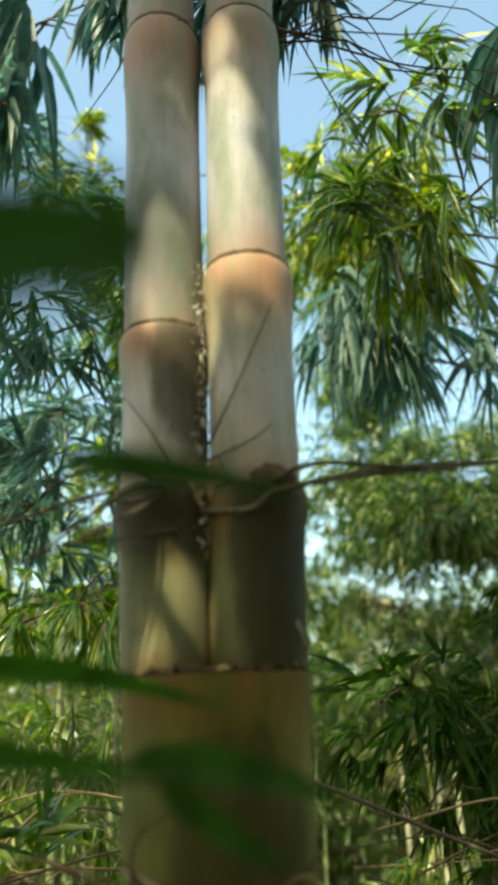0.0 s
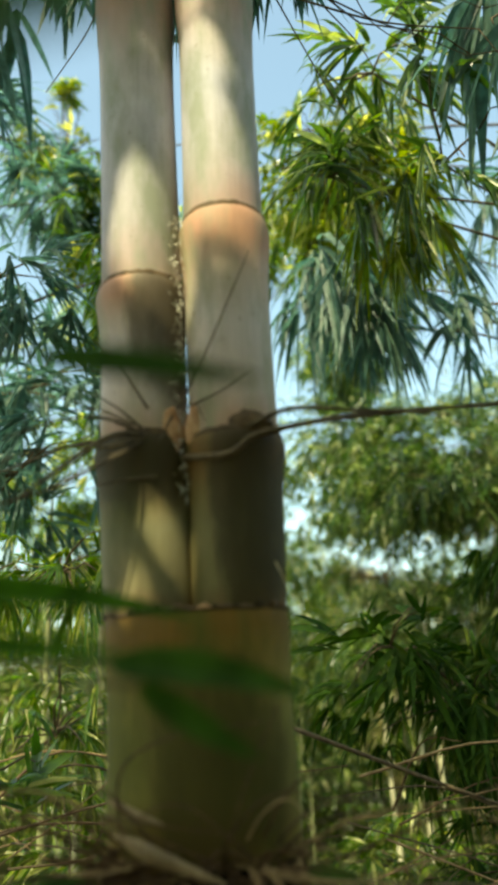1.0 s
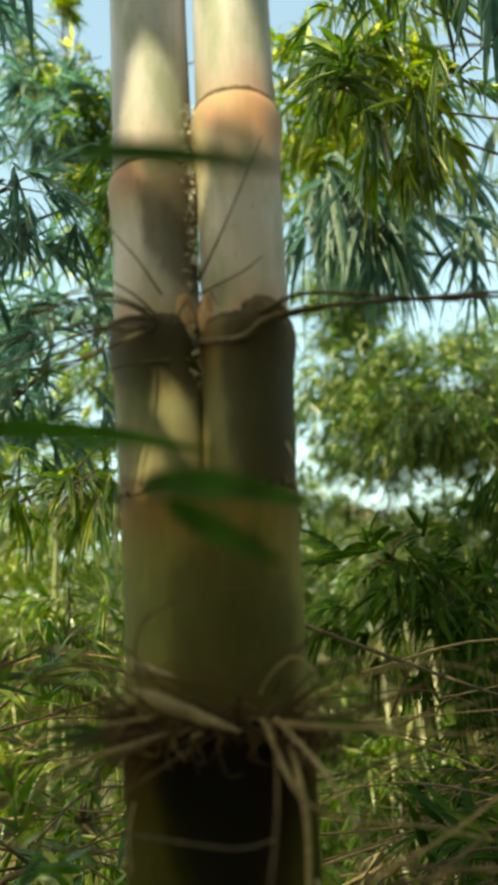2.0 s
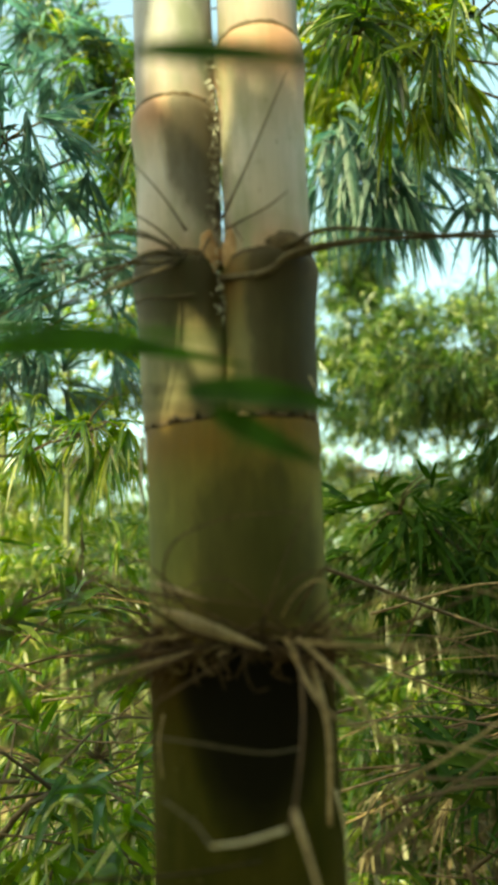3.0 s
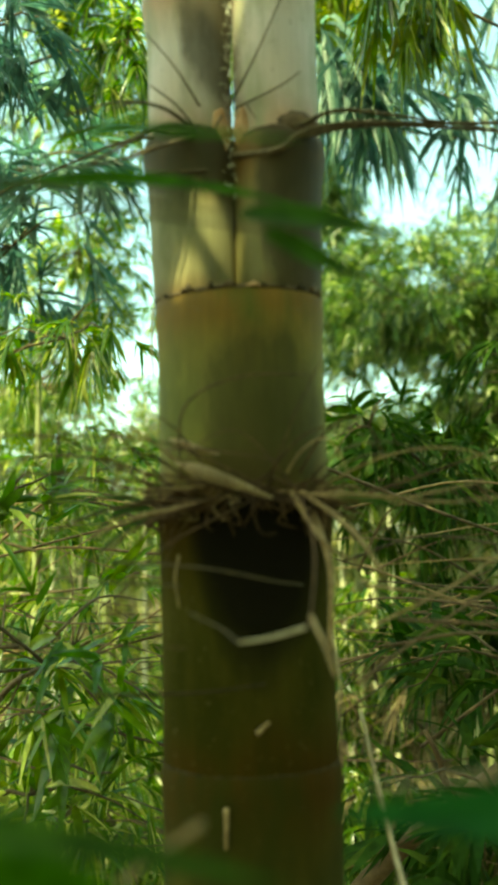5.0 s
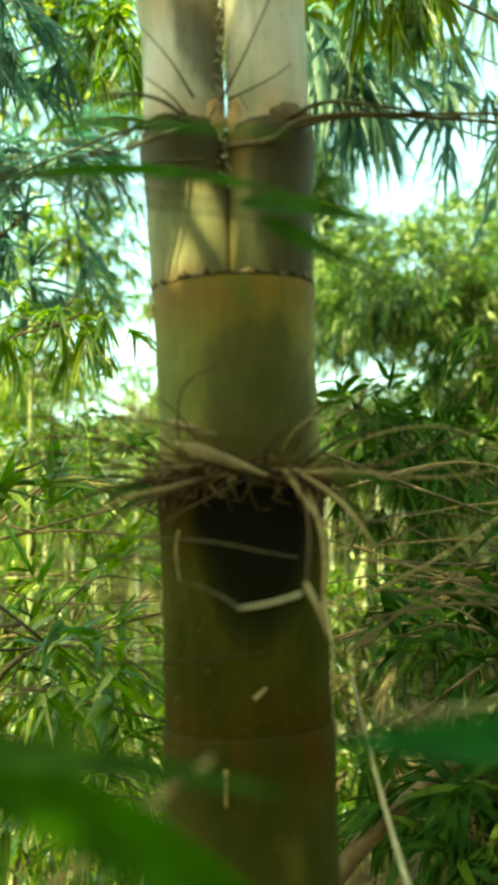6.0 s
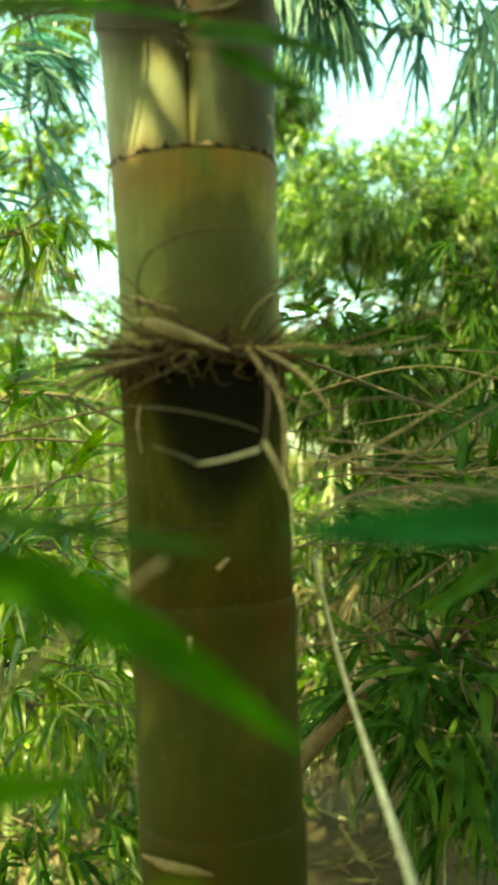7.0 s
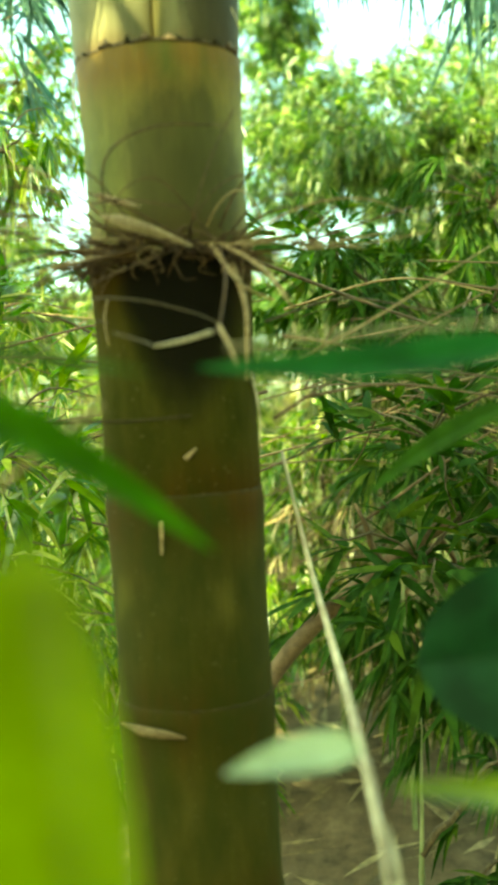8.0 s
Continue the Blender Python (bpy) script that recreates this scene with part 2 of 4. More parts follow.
def lathe(bm, rings, segs=40):
    """rings: (x, y, z, half width, half depth), from below upwards, left open at the ends."""
    loops = []
    for x, y, z, a, b in rings:
        loops.append([bm.verts.new((x + a * math.cos(k * math.tau / segs), y + b * math.sin(k * math.tau / segs), z)) for k in range(segs)])
    for lo, hi in zip(loops, loops[1:]):
        for k in range(segs):
            bm.faces.new((lo[k], lo[(k + 1) % segs], hi[(k + 1) % segs], hi[k]))
    return loops


def tube(bm, pts, radii, segs=7):
    """A closed tapered stick along pts."""
    pts = [Vector(p) for p in pts]
    loops, side = [], None
    for i, p in enumerate(pts):
        d = (pts[min(i + 1, len(pts) - 1)] - pts[max(i - 1, 0)]).normalized()
        if side is None:
            side = d.orthogonal().normalized()
        side = (side - d * side.dot(d)).normalized()
        up = d.cross(side)
        r = radii[i] if isinstance(radii, (list, tuple)) else radii
        loops.append([bm.verts.new(p + (side * math.cos(k * math.tau / segs) + up * math.sin(k * math.tau / segs)) * r) for k in range(segs)])
    for lo, hi in zip(loops, loops[1:]):
        for k in range(segs):
            bm.faces.new((lo[k], lo[(k + 1) % segs], hi[(k + 1) % segs], hi[k]))
    bm.faces.new(loops[0][::-1])
    bm.faces.new(loops[-1])


def bend(a, b, sag=0.0, jog=0.0, n=8, rng=random):
    """A slightly crooked way from a to b that sags in the middle."""
    a, b = Vector(a), Vector(b)
    out = []
    for i in range(n):
        s = i / (n - 1)
        w = math.sin(s * math.pi)
        out.append(a.lerp(b, s) + Vector((rng.uniform(-jog, jog) * w, rng.uniform(-jog, jog) * w, rng.uniform(-jog, jog) * w - sag * w)))
    return out


# one blade: base, three cross-sections folded along the midrib, tip
ST = np.array([0.0, 0.12, 0.40, 0.72, 1.0])
WD = np.array([0.0, 0.80, 1.0, 0.62, 0.0])


def blades(name, org, ahead, flat, length, width, droop, mat, parent=None, label="", fine=True):
    """Many lanceolate leaves in one mesh. ahead: growing direction; flat: a side vector; droop bends tips down."""
    org, ahead, flat = np.asarray(org, float), np.asarray(ahead, float), np.asarray(flat, float)
    n = len(org)
    ahead = ahead / np.linalg.norm(ahead, axis=1, keepdims=True)
    flat = flat - ahead * (flat * ahead).sum(1, keepdims=True)
    flat = flat / (np.linalg.norm(flat, axis=1, keepdims=True) + 1e-9)
    up = np.cross(flat, ahead)
    L, Wd, D = np.asarray(length)[:, None], np.asarray(width)[:, None], np.asarray(droop)[:, None]
    down = np.array([0, 0, -1.0])
    verts = []
    for s, w in (zip(ST, WD) if fine else ((0.0, 0.0), (0.42, 1.0), (1.0, 0.0))):
        mid = org + ahead * L * s * (1 - 0.25 * D * s) + down * (L * D * s * s)
        if w == 0:
            verts.append(mid)
        else:
            half = 0.5 * Wd * w
            verts += [mid - flat * half + up * half * 0.28, mid, mid + flat * half + up * half * 0.28]
    v = np.stack(verts, 1).reshape(-1, 3)
    tri = np.array([[0, 2, 1], [0, 3, 2], [1, 2, 5], [1, 5, 4], [2, 3, 6], [2, 6, 5], [4, 5, 8], [4, 8, 7], [5, 6, 9], [5, 9, 8], [7, 8, 10], [8, 9, 10]])
    if not fine:
        tri = np.array([[0, 2, 1], [0, 3, 2], [1, 2, 4], [2, 3, 4]])
    f = (tri[None] + (np.arange(n) * (11 if fine else 5))[:, None, None]).reshape(-1, 3)
    me = bpy.data.meshes.new(name)
    me.from_pydata(v.tolist(), [], f.tolist())
    me.materials.append(mat)
    me.shade_smooth()
    return tagged(under(new(name, me), parent), label)


def unit(v):
    return v / (np.linalg.norm(v, axis=-1, keepdims=True) + 1e-9)


def fans(rng, centres, heading, n_leaves, leaf, spread=0.95, droop=0.5, slim=0.105):
    """Fans of leaves at the twig tips: each a burst of blades round its heading."""
    c, h = np.asarray(centres, float), unit(np.asarray(heading, float))
    m, k = len(c), n_leaves
    side = unit(np.cross(h, rng.normal(0, 0.35, (m, 3)) + (0, 0, 1.0)))
    size = leaf * rng.uniform(0.7, 1.25, (m, 1))
    a = np.linspace(-spread, spread, k)[None] + rng.normal(0, 0.14, (m, k))
    d = h[:, None] * np.cos(a)[..., None] + side[:, None] * np.sin(a)[..., None] + rng.normal(0, 0.15, (m, k, 3))
    org = c[:, None] - h[:, None] * (size[..., None] * 0.3 * rng.uniform(0, 1, (m, k, 1)))
    fl = np.cross(d, rng.normal(0, 0.5, (m, k, 3)) + (0, 0, 1.0))
    le = size * rng.uniform(0.6, 1.15, (m, k)) * (1 - 0.25 * np.abs(a))
    wi = size * slim * rng.uniform(0.75, 1.3, (m, k))
    dr = droop * rng.uniform(0.4, 1.5, (m, k))
    return org.reshape(-1, 3), d.reshape(-1, 3), fl.reshape(-1, 3), le.ravel(), wi.ravel(), dr.ravel()


def leaf_cloud(rng, centre, radius, count, leaf, n_leaves=7, droop=0.45, down=0.35, slim=0.105, spread=0.95):
    """Fans scattered round an ellipsoid, heading outwards and down, gathered in uneven sprays with gaps between."""
    def ball(m):
        q = unit(rng.normal(0, 1, (m, 3)))
        return q * rng.uniform(0.0, 1.0, (m, 1)) ** 0.45
    if count > 120:
        sprays = max(6, count // 28)
        mids, size = ball(sprays) * 1.0, rng.uniform(0.14, 0.55, (sprays, 1))
        pick = rng.integers(0, sprays, count)
        q = mids[pick] + rng.normal(0, 1, (count, 3)) * (1, 1, 0.6) * size[pick] * 0.75
    else:
        q = ball(count)
    c = np.asarray(centre) + q * np.asarray(radius)
    h = unit(q) * 0.8 + rng.normal(0, 0.5, (count, 3)) + (0, 0, -down)
    return fans(rng, c, h, n_leaves, leaf, spread, droop, slim)


# unseen leaves overhead cut away sunward to set flecks on the bamboo: place, radius
FLECKS = [((0.046, -0.045, 2.105), 0.050), ((0.036, -0.045, 2.165), 0.042), ((0.014, -0.040, 2.225), 0.022), ((0.045, -0.045, 2.275), 0.022), ((0.022, -0.045, 2.30), 0.022),
          ((0.030, -0.045, 2.375), 0.016), ((-0.028, -0.045, 2.025), 0.040), ((-0.030, -0.045, 2.075), 0.030), ((-0.020, -0.042, 1.712), 0.017), ((-0.054, -0.045, 1.648), 0.008), ((-0.042, -0.045, 1.660), 0.008)]


# openings cut through the crowns to fit the camera's view: a near and a far middle, and the half width and height at
# the far one
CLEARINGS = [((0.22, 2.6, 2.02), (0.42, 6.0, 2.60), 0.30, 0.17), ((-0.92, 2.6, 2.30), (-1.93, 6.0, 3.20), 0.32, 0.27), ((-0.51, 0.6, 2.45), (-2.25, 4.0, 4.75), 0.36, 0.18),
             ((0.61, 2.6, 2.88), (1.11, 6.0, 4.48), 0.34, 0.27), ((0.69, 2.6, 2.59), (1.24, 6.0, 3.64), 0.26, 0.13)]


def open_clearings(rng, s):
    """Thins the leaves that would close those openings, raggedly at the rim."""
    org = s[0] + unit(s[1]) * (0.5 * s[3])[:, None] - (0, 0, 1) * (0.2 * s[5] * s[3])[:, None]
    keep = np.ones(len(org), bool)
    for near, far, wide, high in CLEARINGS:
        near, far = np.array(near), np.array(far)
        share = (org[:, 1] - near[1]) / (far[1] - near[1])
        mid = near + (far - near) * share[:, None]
        # widens with distance from about the camera's place, as a cone
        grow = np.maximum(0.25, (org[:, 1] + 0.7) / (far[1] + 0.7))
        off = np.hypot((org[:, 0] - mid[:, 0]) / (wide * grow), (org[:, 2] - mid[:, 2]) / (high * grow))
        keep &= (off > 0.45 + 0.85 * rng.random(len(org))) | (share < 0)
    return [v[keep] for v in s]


def open_gaps(s):
    """Takes out the leaves that hang in those gaps."""
    org, ahead, length, width, bow = s[0], unit(s[1]), s[3], s[4], s[5]
    keep = np.ones(len(org), bool)
    to_sun = np.array(SUN_DIR)
    for place, r in FLECKS:
        for share in (0.0, 0.15, 0.3, 0.45, 0.6, 0.75, 0.9, 1.0):
            d = org + ahead * (length * share * (1 - 0.25 * bow * share))[:, None] - (0, 0, 1) * (bow * length * share * share)[:, None] - np.array(place)
            off = np.linalg.norm(d - (d @ to_sun)[:, None] * to_sun, axis=1)
            keep &= off > r + 0.4 * width
    return [v[keep] for v in s]


def in_gap(way):
    """Whether a twig crosses one of those gaps."""
    pts = np.array([a.lerp(b, k / 8) for a, b in zip(way, way[1:]) for k in range(8)])
    to_sun = np.array(SUN_DIR)
    for place, r in FLECKS:
        d = pts - np.array(place)
        if (np.linalg.norm(d - (d @ to_sun)[:, None] * to_sun, axis=1) < r + 0.004).any():
            return True
    return False


def big_leaf(bm, base, tip, width, facing, droop=0.08, twist=0.0, wave=0.02, n=16, blunt=0.75):
    """One large blade with a raised midrib: seven vertices across, rounded at the foot and drawn out to the tip."""
    base, tip, facing = Vector(base), Vector(tip), Vector(facing).normalized()
    run = tip - base
    L = run.length
    ahead = run.normalized()
    across0 = ahead.cross(facing).normalized()
    rows = []
    for i in range(n + 1):
        s = i / n
        w = width * 0.5 * (math.sin(math.pi * min(1.0, s ** (0.62 if blunt > 0.5 else 1.0))) ** blunt if 0 < s < 1 else 0.0)
        across = Matrix.Rotation(twist * s, 3, ahead) @ across0
        up = across.cross(ahead)
        mid = base + run * s - Vector((0, 0, droop * L * math.sin(s * math.pi)))
        row = []
        for k in (-1.0, -0.6, -0.14, 0.0, 0.14, 0.6, 1.0):
            lift = (0.22 * abs(k) - (0.07 if k == 0 else 0.0)) * w + wave * w * math.sin(9 * s + 2 * k)
            row.append(bm.verts.new(mid + across * (k * w) + up * lift))
        rows.append(row)
    for lo, hi in zip(rows, rows[1:]):
        for k in range(6):
            bm.faces.new((lo[k], lo[k + 1], hi[k + 1], hi[k]))
    bmesh.ops.remove_doubles(bm, verts=bm.verts, dist=1e-6)


def smooth_path(pts, per=5):
    """A Catmull-Rom way through pts."""
    p = [Vector(q) for q in pts]
    p = [p[0] * 2 - p[1]] + p + [p[-1] * 2 - p[-2]]
    out = []
    for a, b, c, d in zip(p, p[1:], p[2:], p[3:]):
        for i in range(per):
            s = i / per
            out.append(0.5 * (2 * b + (c - a) * s + (2 * a - 5 * b + 4 * c - d) * s * s + (3 * b - a - 3 * c + d) * s ** 3))
    out.append(p[-2])
    return out


def taper(pts, r0, r1):
    n = len(pts)
    return [r0 + (r1 - r0) * i / (n - 1) for i in range(n)]


# ---------- ground ----------
def build_ground():
    bm = bmesh.new()
    edges = [-400, -60, -20, -9] + [-6 + 0.4 * k for k in range(31)] + [9, 20, 60, 400]
    grid = [[bm.verts.new((x, y, 0.0)) for x in edges] for y in edges]
    for row in grid:
        for v in row:
            if max(abs(v.co.x), abs(v.co.y)) < 20:
                v.co.z = 0.09 * noise.noise(v.co * 0.8) + 0.04 * noise.noise(v.co * 2.3)
    for j in range(len(edges) - 1):
        for i in range(len(edges) - 1):
            bm.faces.new((grid[j][i], grid[j][i + 1], grid[j + 1][i + 1], grid[j + 1][i]))
    return tagged(link_mesh("ground", bm, SOIL), "brown forest soil under dry bamboo litter", "ground", kind="structure")


def ground_z(x, y):
    p = Vector((x, y, 0))
    return 0.09 * noise.noise(p * 0.8) + 0.04 * noise.noise(p * 2.3)


build_ground()


def build_litter(rng, count):
    x, y = rng.uniform(-5, 5, count), rng.uniform(-4, 9, count)
    org = np.array([(a, b, ground_z(a, b) + rng.uniform(0.004, 0.05)) for a, b in zip(x, y)])
    turn = rng.uniform(0, math.tau, count)
    ahead = np.stack([np.cos(turn), np.sin(turn), rng.normal(0.05, 0.18, count)], 1)
    flat = np.stack([-np.sin(turn), np.cos(turn), rng.normal(0, 0.35, count)], 1)
    size = rng.uniform(0.10, 0.22, count)
    ob = blades("leaf_litter", org, ahead, flat, size, size * 0.14, rng.uniform(-0.05, 0.12, count), LEAF_DRY, fine=False)
    return tagged(ob, "dry tan bamboo leaves littering the soil", "leaf litter", kind="stuff")


build_litter(np.random.default_rng(3), 15000)


# ---------- the great bamboo ----------
def internode(bm, z0, z1, a, b, x0=0.0, x1=0.0, flare=1.0, segs=44, foot=False):
    """One length of culm from the node at z0 to the node at z1: flared at both ends, swollen under the upper node."""
    rings = []
    for s, k in ((0.0, 0.985), (0.02, 0.98), (0.06, 0.975), (0.14, 0.972), (0.4, 0.97), (0.62, 0.98), (0.74, 1.005), (0.82, 1.04), (0.88, 1.075), (0.93, 1.09), (0.965, 1.08), (0.987, 1.052), (1.0, 1.02)):
        k = 1 + (k - 1) * flare
        if foot:
            k *= 0.925 + 0.075 * min(1.0, s / 0.3) ** 0.6
        rings.append((x0 + (x1 - x0) * s, 0, z0 + (z1 - z0) * s, a * k, b * k))
    return lathe(bm, rings, segs)


def rim_ring(bm, x, z, a, b, thick=0.0020, segs=64, seed=0):
    """The ragged sheath scar round a node, its lip turned down over the length below."""
    rng = random.Random(seed)
    loops = []
    prof = [(1.0, 2.0), (1.022, 1.4), (1.042, 0.0), (1.036, -1.3), (1.0, -1.9)]
    jag = [rng.uniform(-0.6, 0.6) * thick for _ in range(segs)]
    out = [rng.uniform(-0.007, 0.006) for _ in range(segs)]
    for k, dz in prof:
        loops.append([bm.verts.new((x + a * (k + out[i] * (k > 1.01)) * math.cos(i * math.tau / segs), b * (k + out[i] * (k > 1.01)) * math.sin(i * math.tau / segs), z + dz * thick + jag[i])) for i in range(segs)])
    for lo, hi in zip(loops, loops[1:]):
        for i in range(segs):
            bm.faces.new((hi[i], hi[(i + 1) % segs], lo[(i + 1) % segs], lo[i]))


great = thing("giant_bamboo", "giant bamboo with one thick stem forking into two grey-green culms", "bamboo")
FAT = [-0.02, 0.13, 0.31, 0.51, 0.725, 0.948, 1.175, 1.428, 1.632]
for k, (z0, z1) in enumerate(zip(FAT, FAT[1:])):
    bm = bmesh.new()
    internode(bm, z0, z1, 0.0862, 0.058, 0.001, 0.001, 0.26, segs=60)
    part("internode", bm, CULM_BLACKISH if k == 6 else CULM_LOW if k < 6 else CULM_MID, great,
         "length with a near-black arch below the twig tuft" if k == 6 else "")
    bm = bmesh.new()
    rim_ring(bm, 0.001, z1, 0.0850 if k == 7 else 0.0838, 0.0568 if k == 7 else 0.0562, 0.0014 if k == 7 else 0.0010, seed=k)
    part("node_rim", bm, RIM if k == 7 else RIM_DARK, great, "brown ragged node ring")


def culm_x(side, z):
    return side * (0.0468 + 0.012 * max(0.0, z - 1.95))


LEFT = [1.630, 1.806, 1.986, 2.435, 2.86, 3.25, 3.6]
RIGHT = [1.630, 1.800, 2.058, 2.425, 2.80, 3.16, 3.5]
for side, zs in ((-1, LEFT), (1, RIGHT)):
    for k, (z0, z1) in enumerate(zip(zs, zs[1:])):
        r = 0.0475 - 0.0007 * k
        bm = bmesh.new()
        internode(bm, z0 - 0.006 * (k == 0), z1, r, r, culm_x(side, z0) - side * 0.0035 * (k == 0), culm_x(side, z1), foot=k == 0)
        part("internode", bm, (CULM_FORK_DARK_PATCH if side > 0 else CULM_FORK) if k == 0 else CULM_DARK_PATCH if k == 1 and side < 0 else CULM if k == 1 else CULM_BLUISH, great)
        bm = bmesh.new()
        rim_ring(bm, culm_x(side, z1), z1, r * 1.004, r * 1.004, 0.0021, seed=k + 20)
        part("node_rim", bm, RIM, great, "thin brown node ring")

# buds beside the fork's seam, where the node bulges
for x, y, z, rx, rz in ((-0.013, -0.029, 1.812, 0.014, 0.026), (0.014, -0.029, 1.812, 0.013, 0.024), (0.064, -0.040, 1.806, 0.027, 0.015)):
    bm = bmesh.new()
    bmesh.ops.create_uvsphere(bm, u_segments=16, v_segments=10, radius=1.0)
    for v in bm.verts:
        t = max(0.0, v.co.z)
        wart = 1 + 0.35 * noise.noise(v.co * 1.7 + Vector((x * 90, 0, 0)))
        v.co = Vector((x + v.co.x * rx * (1 - 0.4 * t) * wart, y + v.co.y * 0.008, z + v.co.z * rz * wart))
    part("bud", bm, BUD if x < 0.03 else RIM, great, "orange-tan bud scale" if x < 0.03 else "dark brown bud")


def seam_fluff(rng, count):
    """Pale shreds caught in the groove between the two culms."""
    z = np.concatenate([rng.uniform(1.74, 1.86, count), rng.uniform(1.86, 2.06, 3 * count)])
    n = len(z)
    org = np.stack([rng.normal(0.0, 0.0035, n), rng.uniform(-0.036, -0.022, n), z], 1)
    ahead = np.stack([rng.normal(0, 0.7, n), rng.normal(-0.3, 0.4, n), rng.normal(0, 1.0, n)], 1)
    le = rng.uniform(0.003, 0.010, n)
    return tagged(blades("seam_shred", org, ahead, rng.normal(0, 1, (n, 3)), le, le * 0.2, rng.uniform(0, 0.3, n), SHRED, great, "pale dry shreds caught in the seam", fine=False), kind="stuff")


seam_fluff(np.random.default_rng(8), 70)

# slivers of old sheath left on the wall
for pts, thick in (([(-0.0880, -0.012, 1.628), (-0.0895, -0.014, 1.59), (-0.0875, -0.016, 1.552)], 0.0020), ([(0.0835, -0.030, 1.672), (0.0905, -0.026, 1.652)], 0.0011), ([(0.083, -0.020, 1.30), (0.0895, -0.018, 1.255), (0.0875, -0.022, 1.215)], 0.0016),
                   ([(-0.017, -0.0605, 1.150), (-0.018, -0.0605, 1.116)], 0.0028), ([(0.012, -0.0615, 1.214), (0.024, -0.0605, 1.224)], 0.0030)):
    bm = bmesh.new()
    way = smooth_path(pts, 5) if len(pts) > 2 else bend(pts[0], pts[1], 0, 0.0005, 5)
    tube(bm, way, taper(way, thick, thick * 0.5), 6)
    part("sheath_sliver", bm, STRAW if pts[0][2] > 1.25 else TWIG_PALE, great, "pale dry sliver of sheath")


# ---------- dead twigs on the great bamboo ----------
def twig(parent, pts, r0, r1, mat, name="twig", label=""):
    bm = bmesh.new()
    way = smooth_path(pts, 5) if len(pts) > 2 else bend(pts[0], pts[1], 0, 0.001, 6)
    tube(bm, way, taper(way, r0, r1), 6)
    return part(name, bm, mat, parent, label)


fork = thing("fork_twigs", "thin dark dead twigs sprouting from the node at the fork", "twigs", at=(0, -0.035, 1.80))
twig(fork, [(-0.031, -0.045, 1.802), (-0.057, -0.075, 1.795), (-0.083, -0.10, 1.768), (-0.117, -0.14, 1.723)], 0.0035, 0.0015, TWIG)
twig(fork, [(-0.036, -0.045, 1.80), (-0.064, -0.09, 1.763), (-0.098, -0.12, 1.735), (-0.138, -0.15, 1.715)], 0.0025, 0.0011, TWIG)
twig(fork, [(-0.036, -0.045, 1.809), (-0.054, -0.06, 1.826), (-0.077, -0.07, 1.841)], 0.0015, 0.0007, TWIG)
twig(fork, [(-0.023, -0.045, 1.76), (-0.06, -0.055, 1.756), (-0.085, -0.07, 1.746)], 0.0015, 0.0007, TWIG)
twig(fork, [(0.001, -0.035, 1.779), (0.05, -0.055, 1.772), (0.075, -0.062, 1.785), (0.126, -0.06, 1.792), (0.194, -0.03, 1.804), (0.306, 0.0, 1.814), (0.5, 0.05, 1.83)], 0.0037, 0.0017, TWIG)
twig(fork, [(0.070, -0.044, 1.79), (0.126, -0.04, 1.800), (0.20, 0.0, 1.818), (0.42, 0.08, 1.835)], 0.0032, 0.0014, TWIG)
twig(fork, [(-0.002, -0.035, 1.832), (0.013, -0.05, 1.847), (0.038, -0.05, 1.897), (0.081, -0.053, 1.99)], 0.0016, 0.0007, TWIG)
twig(fork, [(0.005, -0.04, 1.828), (0.052, -0.052, 1.841), (0.074, -0.05, 1.857)], 0.0013, 0.0006, TWIG)
twig(fork, [(-0.009, -0.035, 1.824), (-0.018, -0.055, 1.79)], 0.0014, 0.0006, TWIG)
twig(fork, [(0.018, -0.042, 1.831), (0.028, -0.052, 1.808)], 0.0011, 0.0005, TWIG)
twig(fork, [(-0.034, -0.045, 1.797), (-0.108, -0.03, 1.807), (-0.185, 0.0, 1.801), (-0.3, 0.06, 1.80)], 0.0022, 0.0010, TWIG)
twig(fork, [(-0.030, -0.046, 1.83), (-0.055, -0.052, 1.872), (-0.088, -0.055, 1.915)], 0.0013, 0.0006, TWIG)
twig(fork, [(-0.045, -0.046, 1.815), (-0.085, -0.05, 1.835), (-0.13, -0.05, 1.83)], 0.0013, 0.0006, TWIG)
twig(fork, [(-0.034, -0.047, 1.803), (-0.062, -0.075, 1.812), (-0.098, -0.10, 1.806), (-0.15, -0.11, 1.79)], 0.0022, 0.0010, TWIG)
twig(fork, [(-0.032, -0.047, 1.800), (-0.058, -0.08, 1.782), (-0.10, -0.11, 1.776), (-0.17, -0.12, 1.76)], 0.0020, 0.0009, TWIG)
twig(fork, [(-0.035, -0.047, 1.797), (-0.055, -0.09, 1.766), (-0.085, -0.12, 1.742)], 0.0016, 0.0007, TWIG)
twig(fork, [(0.066, -0.045, 1.80), (0.11, -0.05, 1.812), (0.17, -0.04, 1.808), (0.26, -0.02, 1.80)], 0.0028, 0.0012, TWIG)

crown_twigs = thing("bare_twigs", "fine bare dark twigs reaching out from the upper nodes", "twigs", at=(0, 0, 2.43))
twig(crown_twigs, [(0.10, 0.0, 2.43), (0.17, 0.12, 2.52), (0.30, 0.22, 2.56), (0.46, 0.3, 2.60)], 0.0022, 0.0011, TWIG)
twig(crown_twigs, [(0.12, 0.02, 2.45), (0.16, 0.15, 2.47), (0.20, 0.22, 2.43), (0.235, 0.25, 2.40)], 0.0014, 0.0007, TWIG)
